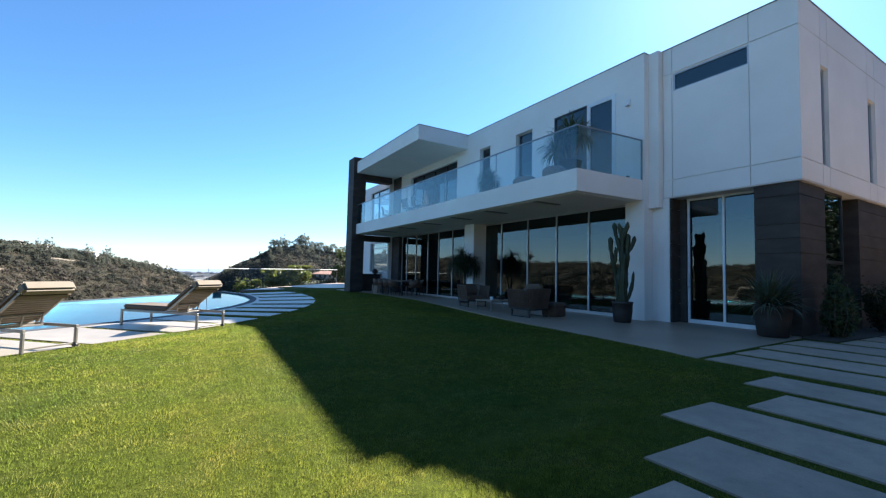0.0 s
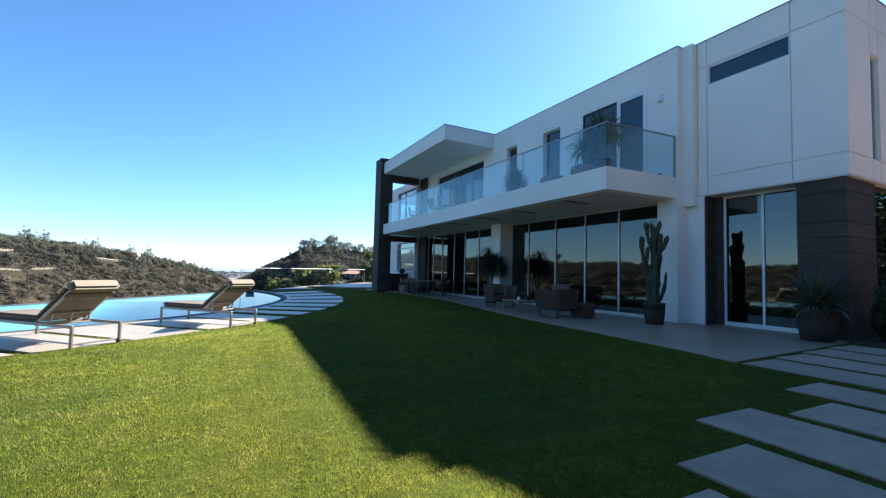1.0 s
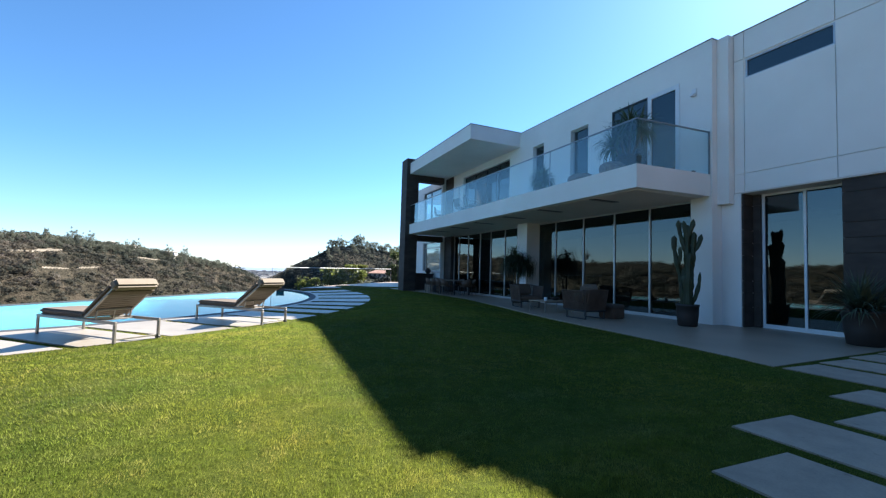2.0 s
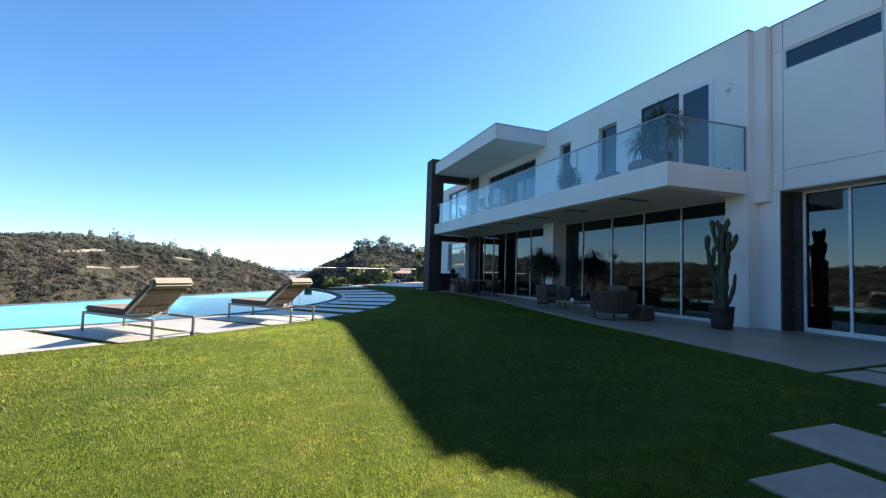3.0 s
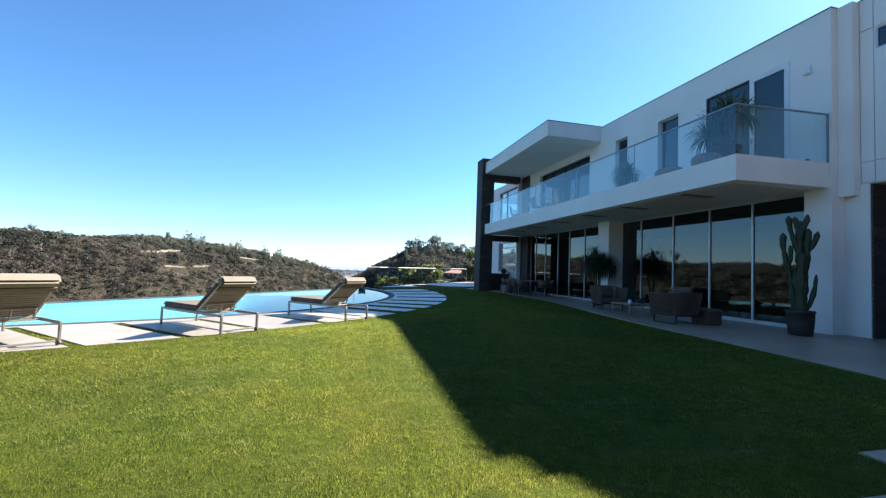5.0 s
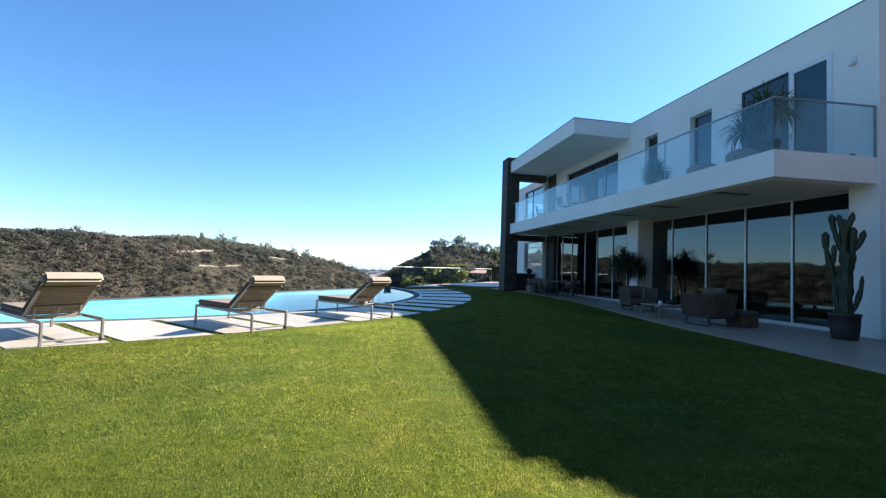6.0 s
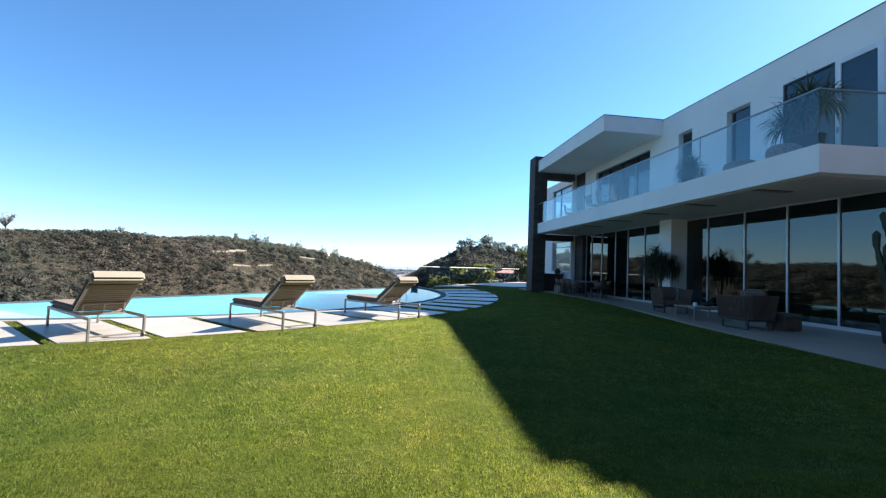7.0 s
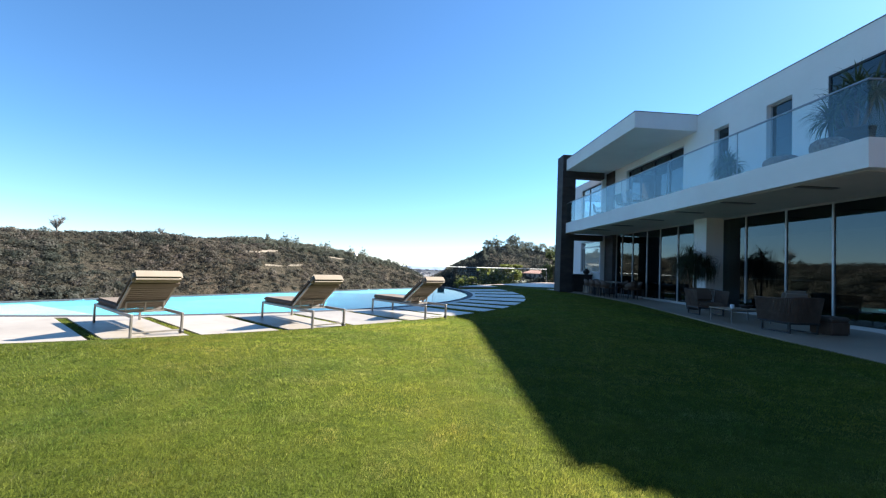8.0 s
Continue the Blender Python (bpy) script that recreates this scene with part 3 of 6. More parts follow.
plate(bm, [on_circle(POOL_C, POOL_R + 0.245, a) for a in np.linspace(-95, 24, 71)] + [on_circle(POOL_C, POOL_R + 0.375, a) for a in np.linspace(24, -95, 71)], -0.3, DECK_Z - 0.002)
part("border", bm, TRAVERTINE, deck, "continuous pale stone border")

# far terrace behind the pool's tip
bm = bmesh.new()
plate(bm, [(2.6, 26.4), (4.75, 27.6), (6.4, 29.0), (9.0, 27.5), (20, 27.5), (20, 43.6), (13.4, 43.6), (10.5, 39.6), (7.2, 34.5), (4.9, 30.7), (3.4, 28.0)], -0.25, -0.03)
piece("terrace", bm, PATIO, "pale concrete terrace beyond the pool", "terrace")

# ---- patio under the balcony ----
patio = thing("patio", "smooth grey stone patio under the balcony", "patio", kind="structure")
bm = bmesh.new()
edge = PATIO_EDGE
plate(bm, edge + [(11.91, 27.0), (11.91, 4.81), (11.6, 4.81), (11.6, 3.85), (10.3, 3.8)], -0.3, 0.0)
part("paving", bm, PATIO, patio)

# ---- house: upper storey ----
WALL_X, BLOCK_X, TOP = 10.92, 11.30, 7.6
OPEN_UP = [(8.24, 10.78, 3.9, 6.76), (11.9, 12.84, 3.9, 6.72), (14.5, 15.25, 3.9, 6.72), (17.1, 22.0, 3.9, 6.64)]
bm = bmesh.new()
wall_along_y(bm, WALL_X, WALL_X + 0.32, 7.3, 24.9, 3.36, TOP, OPEN_UP)
piece("wall_upper", bm, STUCCO, "smooth white stucco wall above the balcony", "wall")
bm = bmesh.new()
box(bm, 11.10, 11.45, 6.99, 7.298, 3.14, TOP)
piece("wall_pier_upper", bm, STUCCO, "narrow white stucco pier stepping back to the corner block", "wall")

# corner block: stucco panels with open joints in front of a wall
bm = bmesh.new()
wall_along_y(bm, BLOCK_X + 0.03, BLOCK_X + 0.3, 3.88, 6.988, 3.42, TOP - 0.01, [(4.84, 6.7, 6.36, 6.86)])
piece("wall_block_front", bm, STUCCO, "white stucco backing wall of the corner block", "wall")
bm = bmesh.new()
wall_along_x(bm, BLOCK_X + 0.302, 19.0, 3.88, 4.18, 3.42, TOP - 0.01, [(12.46, 12.88, 3.9, 6.26), (15.62, 16.2, 3.9, 6.2)])
piece("wall_block_side", bm, STUCCO, "white stucco side wall with tall narrow windows", "wall")
front = thing("cladding_front", "white stucco panels with fine dark joints", "wall cladding", kind="structure")
J = 0.011
ys, zs = [3.85, 4.83, 6.72, 6.985], [3.42, 3.88, 6.88, TOP]
for a, b in zip(ys, ys[1:]):
    for c, d in zip(zs, zs[1:]):
        bm = bmesh.new()
        y0, y1, z0, z1 = a + (J if a > 3.9 else 0), b - J, c + (J if c > 3.5 else 0), d - (J if d < 7.5 else 0)
        if (a, c) == (4.83, 3.88):
            z1 = 6.36
            z0 = c + J
        box(bm, BLOCK_X, BLOCK_X + 0.028, y0, y1, z0, z1)
        part("panel", bm, STUCCO, front)
side = thing("cladding_side", "white stucco panels on the block's side", "wall cladding", kind="structure")
xs = [BLOCK_X + 0.03, 12.46, 12.88, 15.62, 16.2, 19.0]
for k, (a, b) in enumerate(zip(xs, xs[1:])):
    for c, d in zip(zs, zs[1:]):
        if k in (1, 3) and c == 3.88:
            c = 6.26 if k == 1 else 6.2
            bm = boxes((a + J, b - J, 3.85, 3.878, c, d - J))
        else:
            bm = boxes((a + (J if k else 0), b - J, 3.85, 3.878, c + (J if c > 3.5 else 0), d - (J if d < 7.5 else 0)))
        part("panel", bm, STUCCO, side)

# roofs and the closed back of the house
piece("roof_main", boxes((WALL_X + 0.33, 20, 7.31, 32.4, 7.1, 7.3)), STUCCO, "flat white roof behind the parapet", "roof")
piece("roof_block", boxes((BLOCK_X + 0.31, 19, 4.19, 7.29, 7.1, 7.31)), STUCCO, "flat white roof of the corner block", "roof")
piece("wall_back", boxes((20.01, 20.3, 3.86, 32.4, 0, TOP)), STUCCO, "white stucco rear wall", "wall")
bm = bmesh.new()
wall_along_x(bm, 10.925, 20, 32.2, 32.5, 0, TOP, [(11.05, 14.6, 1.0, 3.05), (11.05, 14.6, 4.5, 6.75)])
piece("wall_far", bm, STUCCO, "white stucco end wall with wide windows", "wall")
# unseen block, added so that its shadow covers the far terrace
piece("wall_rear_wing", boxes((15.6, 20.0, 32.52, 42.0, 0, 6.9)), STUCCO, "unseen plain stucco block added behind the house to shade the terrace", "wall")
piece("ceiling_block_soffit", boxes((BLOCK_X + 0.004, 19, 3.86, 6.98, 3.385, 3.415)), SOFFIT, "pale soffit below the corner block", "ceiling")

# balcony slab with a separate soffit, canopy over its far end
bm = bmesh.new()
plate(bm, [(8.4, 7.49), (WALL_X - 0.003, 7.36), (WALL_X - 0.003, 24.0), (8.4, 24.0)], 3.36, 3.94)
piece("balcony_slab", bm, STUCCO, "white stucco balcony slab with a deep fascia", "balcony")
piece("balcony_soffit", boxes((8.62, WALL_X + 0.42, 7.7, 23.9, 3.345, 3.358)), SOFFIT, "pale balcony soffit", "ceiling")
bm = bmesh.new()
box(bm, 8.35, WALL_X + 0.1, 16.25, 24.35, 6.98, 7.63, bevel=0.008)
piece("canopy", bm, STUCCO, "white stucco roof canopy over the balcony", "canopy")

# thin metal caps on the parapets and the canopy
piece("parapet_cap", boxes((WALL_X - 0.015, WALL_X + 0.335, 7.285, 16.245, TOP + 0.001, TOP + 0.026)), CAP, "thin grey metal cap on the long parapet", "trim")
piece("canopy_cap", boxes((8.335, WALL_X + 0.115, 16.235, 24.365, 7.631, 7.655)), CAP, "thin grey metal cap on the canopy", "trim")
piece("block_cap", boxes((BLOCK_X - 0.015, BLOCK_X + 0.32, 3.835, 7.0, TOP + 0.001, TOP + 0.026), (BLOCK_X + 0.321, 19.0, 3.835, 4.2, TOP + 0.001, TOP + 0.026)), CAP, "thin grey metal cap on the corner block", "trim")

# stone fin, rear stone pier and the beam between them
def stone_block(name, label, x0, x1, y0, y1, z0, z1, courses):
    ob = thing(name, label, "stone pier", kind="structure")
    part("core", boxes((x0 + 0.02, x1 - 0.02, y0 + 0.02, y1 - 0.02, z0, z1 - 0.02)), SOIL, ob)
    cs = [z0] + [c for c in courses if z0 + 0.1 < c < z1 - 0.1] + [z1]
    for a, b in zip(cs, cs[1:]):
        part("stone_slab", boxes((x0, x1, y0, y1, a + 0.006, b - 0.006), bevel=0.004), STONE, ob)
    return ob


COURSES = [0.5, 0.86, 1.16, 1.80, 2.13, 2.45, 3.09, 3.6, 4.0, 4.6, 5.0, 5.6, 6.0, 6.6, 7.2]
stone_block("stone_fin", "dark stone fin wall at the balcony's end", 8.15, 8.92, 24.02, 25.0, 0, 7.92, COURSES)
stone_block("stone_pier_rear", "dark stone pier at the back of the balcony", 10.86, 11.5, 23.3, 24.85, 0.0, 3.34, COURSES)
stone_block("stone_pier_upper", "dark stone pier below the canopy", 10.86, 10.915, 23.3, 24.85, 3.95, 6.97, COURSES)
piece("canopy_beam", boxes((8.923, 10.61, 24.02, 24.6, 6.62, 6.97)), STONE, "dark stone beam below the canopy", "beam")
piece("balcony_beam", boxes((8.923, 10.61, 24.02, 24.6, 3.0, 3.33)), STONE, "dark stone beam below the balcony's end", "beam")
stone_block("stone_pier_corner", "dark stone corner pier in wide courses", 11.36, 12.75, 3.93, 4.80, 0, 3.38, COURSES)
stone_block("stone_pier_side", "dark stone pier on the house's side", 14.95, 19.0, 3.93, 4.80, 0, 3.38, COURSES)
stone_block("stone_return", "dark brown stone facing on the pier's return", 11.30, 11.70, 6.765, 6.805, 0, 3.38, COURSES)
stone_block("stone_panel", "narrow dark stone panel beside the sliding door", 11.703, 11.78, 6.605, 6.80, 0, 3.38, COURSES)
piece("wall_jamb_right", boxes((11.75, 11.9, 4.805, 4.895, 0, 3.38)), STONE, "narrow dark jamb beside the corner pier", "wall")

# ground floor: white piers, and the far wing
piece("wall_pier_lower", boxes((10.9, 11.6, 7.3, 7.9, 0, 3.359)), STUCCO, "white stucco pier under the balcony", "wall")
piece("wall_pier_corner", boxes((11.28, 11.9, 6.808, 6.985, 0, 3.383), (11.28, 11.9, 6.986, 7.298, 0, 3.135)), STUCCO, "white stucco pier beside the stone panel", "wall")
piece("wall_pier_middle", boxes((10.5, 11.4, 15.0, 15.715, 0, 3.344)), STUCCO, "white stucco pier between the glass walls", "wall")
bm = bmesh.new()
wall_along_y(bm, 10.62, 10.855, 24.3, 32.5, 0, TOP - 0.64, [(24.45, 27.45, 4.6, 6.5), (24.45, 27.35, 1.2, 3.09)])
piece("wall_wing", bm, STUCCO, "white stucco wall of the far wing", "wall")


def window_along_y(name, label, x, y0, y1, z0, z1, bars=(), frame=0.06, mat=METAL, deep=0.07, sill=None, pane=GLASS):
    ob = thing(name, label, "window", kind="structure")
    part("head", boxes((x, x + deep, y0, y1, z1 - frame, z1)), mat, ob)
    part("sill", boxes((x, x + deep, y0, y1, z0, z0 + (sill or frame))), mat, ob)
    ups = [y0 + frame / 2, *bars, y1 - frame / 2]
    for y in ups:
        part("mullion", boxes((x, x + deep, y - frame / 2, y + frame / 2, z0 + (sill or frame), z1 - frame)), mat, ob)
    for a, b in zip(ups, ups[1:]):
        p = part("pane", boxes((x + deep * 0.45, x + deep * 0.55, a + frame / 2, b - frame / 2, z0 + (sill or frame), z1 - frame)), pane, ob, "reflecting glass")
        p.visible_shadow = False
    return ob


window_along_y("window_1", "floor-to-ceiling glass wall with slim aluminium mullions", 11.12, 7.9, 15.34, 0.0, 3.344, (9.42, 10.83, 12.31, 13.90), 0.055, sill=0.09)
window_along_y("window_2", "floor-to-ceiling glass wall beside the dining table", 11.06, 15.72, 23.3, 0.0, 3.344, (17.61, 18.95, 20.08, 21.46, 22.6), 0.055, sill=0.09)
window_along_y("window_3", "white-framed sliding glass door of two panes", 11.785, 4.90, 6.60, 0.0, 3.38, (5.68,), 0.055, WHITE_METAL, sill=0.1)
handle = boxes((11.735, 11.784, 6.555, 6.58, 0.95, 1.35), bevel=0.005)
part("handle", handle, WHITE_METAL, bpy.data.objects["window_3"], "slim white pull handle")
window_along_y("window_4", "long low window high in the corner block", BLOCK_X + 0.035, 4.84, 6.7, 6.36, 6.86, (), 0.04, METAL)
window_along_y("window_5", "tall narrow window above the balcony", WALL_X + 0.14, 11.9, 12.84, 3.945, 6.72, (), 0.05, METAL)
window_along_y("window_6", "tall narrow window behind a balcony plant", WALL_X + 0.14, 14.5, 15.25, 3.945, 6.72, (), 0.05, METAL)
window_along_y("window_7", "wide sliding glass doors under the canopy", WALL_X + 0.14, 17.1, 22.0, 3.945, 6.64, (18.3, 19.55, 20.8), 0.06, DARK_METAL)
window_along_y("window_8", "fixed dark pane beside the balcony door", WALL_X + 0.012, 9.32, 10.78, 3.945, 6.76, (), 0.05, DARK_METAL)
window_along_y("door_1", "white-framed glazed balcony door", WALL_X - 0.018, 8.24, 9.32, 3.945, 6.76, (), 0.13, WHITE_METAL)
part("handle", boxes((WALL_X - 0.06, WALL_X - 0.019, 9.24, 9.27, 4.9, 5.05), bevel=0.005), METAL, bpy.data.objects["door_1"], "small metal lever")
window_along_y("window_9", "upper window of the far wing", 10.7, 24.45, 27.45, 4.6, 6.5, (26.3,), 0.06, DARK_METAL, pane=CLEAR)
window_along_y("window_10", "lower window of the far wing", 10.7, 24.45, 27.35, 1.2, 3.09, (27.0,), 0.06, METAL, pane=CLEAR)
part("transom", boxes((10.715, 10.765, 24.51, 27.29, 2.70, 2.76)), METAL, bpy.data.objects["window_10"])
part("sill_board", boxes((10.56, 10.699, 24.4, 27.4, 1.13, 1.198)), WHITE_METAL, bpy.data.objects["window_10"], "white window sill")


def window_along_x(name, label, y, x0, x1, z0, z1, mat=METAL, f=0.05, pane=GLASS):
    ob = thing(name, label, "window", kind="structure")
    part("head", boxes((x0, x1, y, y + 0.07, z1 - f, z1)), mat, ob)
    part("sill", boxes((x0, x1, y, y + 0.07, z0, z0 + f)), mat, ob)
    for x in (x0 + f / 2, x1 - f / 2):
        part("jamb", boxes((x - f / 2, x + f / 2, y, y + 0.07, z0 + f, z1 - f)), mat, ob)
    p = part("pane", boxes((x0 + f, x1 - f, y + 0.03, y + 0.04, z0 + f, z1 - f)), pane, ob, "reflecting glass")
    p.visible_shadow = False


window_along_x("window_11", "tall narrow side window of the corner block", 3.93, 12.46, 12.88, 3.9, 6.26)
window_along_x("window_12", "tall narrow side window further along the block", 3.93, 15.62, 16.2, 3.9, 6.2)
window_along_x("window_13", "tall glass between the stone piers", 4.02, 12.755, 14.15, 0.0, 3.38, DARK_METAL)
part("transom", boxes((12.81, 14.1, 4.01, 4.06, 1.62, 1.70)), DARK_METAL, bpy.data.objects["window_13"])
piece("door_2", boxes((14.153, 14.947, 4.3, 4.36, 0.0, 3.378)), DARK_METAL, "plain dark recessed metal door beside the stone", "door")

window_along_x("window_14", "wide lower end window of the far wing", 32.32, 11.05, 14.6, 1.0, 3.05, DARK_METAL, 0.06, CLEAR)
window_along_x("window_15", "wide upper end window of the far wing", 32.32, 11.05, 14.6, 4.5, 6.75, DARK_METAL, 0.06, CLEAR)

# interior: floors, rear partition, coloured dark so that the glass shows dark rooms
piece("floor_ground", boxes((11.2, 20, 7.3, 32.1, -0.2, 0.02), (11.92, 20, 4.82, 7.295, -0.2, 0.02)), INT_FLOOR, "dark timber floor of the living rooms", "floor")
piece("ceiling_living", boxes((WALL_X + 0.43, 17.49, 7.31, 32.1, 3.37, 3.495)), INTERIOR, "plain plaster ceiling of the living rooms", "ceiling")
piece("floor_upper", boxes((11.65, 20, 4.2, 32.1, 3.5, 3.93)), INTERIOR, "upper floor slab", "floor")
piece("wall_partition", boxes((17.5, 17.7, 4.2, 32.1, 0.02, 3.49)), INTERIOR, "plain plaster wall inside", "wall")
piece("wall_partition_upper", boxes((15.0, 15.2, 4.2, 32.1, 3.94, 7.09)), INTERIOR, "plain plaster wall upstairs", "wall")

# sofa and easy chairs inside, behind the glass wall
def indoor_seat(name, label, at, turn, w, d, mat):
    ob = thing(name, label, "sofa" if w > 1.4 else "armchair", at, turn, "living room seats")
    part("base", boxes((-w / 2, w / 2, -d / 2, d / 2, 0.06, 0.30), bevel=0.02), mat, ob)
    part("backrest", boxes((-w / 2, w / 2, d / 2 - 0.22, d / 2, 0.302, 0.82), bevel=0.05), mat, ob)
    n = max(1, round((w - 0.36) / 0.75))
    for k in range(n):
        a = -w / 2 + 0.18 + k * (w - 0.36) / n
        part("seat_cushion", boxes((a + 0.005, a + (w - 0.36) / n - 0.005, -d / 2, d / 2 - 0.225, 0.302, 0.45), bevel=0.03), mat, ob)
    for x in (-w / 2, w / 2 - 0.175):
        part("arm", boxes((x, x + 0.175, -d / 2, d / 2 - 0.225, 0.302, 0.60), bevel=0.03), mat, ob)
    for x in (-w / 2 + 0.08, w / 2 - 0.08):
        for y in (-d / 2 + 0.08, d / 2 - 0.08):
            part("foot", boxes((x - 0.02, x + 0.02, y - 0.02, y + 0.02, 0.0, 0.06)), DARK_METAL, ob)
    return ob


indoor_seat("sofa", "long dark sofa inside behind the glass wall", (12.9, 9.6, 0.02), 90, 2.4, 0.95, BROWN)
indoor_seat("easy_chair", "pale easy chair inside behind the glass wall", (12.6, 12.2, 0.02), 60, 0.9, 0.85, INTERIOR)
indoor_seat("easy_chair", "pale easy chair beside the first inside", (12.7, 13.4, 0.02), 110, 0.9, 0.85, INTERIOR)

bar_counter = thing("bar_counter", "long bar counter with a thin white top inside", "counter", at=(0, 0, 0.02))
part("body", boxes((14.3, 14.8, 14.6, 17.3, 0.0, 1.15), bevel=0.01), WOOD, bar_counter)
part("worktop", boxes((14.2, 14.9, 14.5, 17.4, 1.152, 1.20), bevel=0.006), WHITE_METAL, bar_counter, "thin white worktop")

# ---- balcony railing ----
railing = thing("balcony_railing", "frameless glass balcony railing with a thin metal top rail", "railing", at=(0, 0, 0))


def turned(b):
    """A box of the railing's short return, which runs slightly aslant to the wall."""
    bm = boxes(b)
    bmesh.ops.transform(bm, matrix=Matrix.Translation((8.44, 7.52, 0)) @ pose(0, 0, 0, 0, 0, -3.6) @ Matrix.Translation((-8.44, -7.52, 0)), verts=bm.verts)
    return bm


cuts = [7.52, 10.9, 14.1, 17.45, 20.6, 23.98]
for a, b in zip(cuts, cuts[1:]):
    p = part("glass_panel", boxes((8.43, 8.444, a + 0.012, b - 0.012, 3.95, 5.06)), RAIL_GLASS, railing, "clear bluish glass panel")
    p.visible_shadow = False
for y in cuts[1:-1]:
    part("post", boxes((8.446, 8.466, y - 0.012, y + 0.012, 3.942, 5.055)), RAIL_METAL, railing)
p = part("glass_panel", turned((8.46, 10.88, 7.52, 7.534, 3.95, 5.06)), RAIL_GLASS, railing, "clear bluish glass panel")
p.visible_shadow = False
part("post", turned((10.88, 10.915, 7.51, 7.545, 3.942, 5.06)), RAIL_METAL, railing)
part("top_rail", boxes((8.415, 8.46, 7.50, 23.98, 5.06, 5.09)), RAIL_METAL, railing)
part("top_rail", turned((8.46, 10.91, 7.505, 7.55, 5.06, 5.09)), RAIL_METAL, railing)

# heaters let into the soffit, a wall lamp, an outlet
heater = thing("soffit_heater", "dark slot heater set flush into the balcony soffit", "heater", at=(9.15, 9.3, 3.345), group="soffit heaters")
part("trim", boxes((-0.47, 0.47, -0.1, 0.1, -0.012, 0.0)), DARK_METAL, heater)
for k in (-0.055, 0.0, 0.055):
    part("slat", boxes((-0.44, 0.44, k - 0.012, k + 0.012, -0.02, -0.012)), STEEL, heater)
for y in (11.75, 13.95, 16.3, 18.7, 21.0):
    copy_thing(heater, pose(9.15, y, 3.345))
wall_lamp = thing("wall_lamp", "small white wall lamp beside the balcony door", "lamp", at=(WALL_X, 7.8, 6.2))
part("plate", boxes((-0.03, -0.001, -0.07, 0.07, 0, 0.22), bevel=0.01), WHITE_METAL, wall_lamp)
part("hood", boxes((-0.12, -0.03, -0.06, 0.06, 0.0, 0.07), bevel=0.01), WHITE_METAL, wall_lamp)
outlet = thing("outlet", "small dark outlet box on the balcony floor", "outlet", at=(10.62, 7.62, 3.94))
part("cover", boxes((-0.05, 0.05, -0.03, 0.03, 0, 0.12), bevel=0.008), DARK_METAL, outlet)

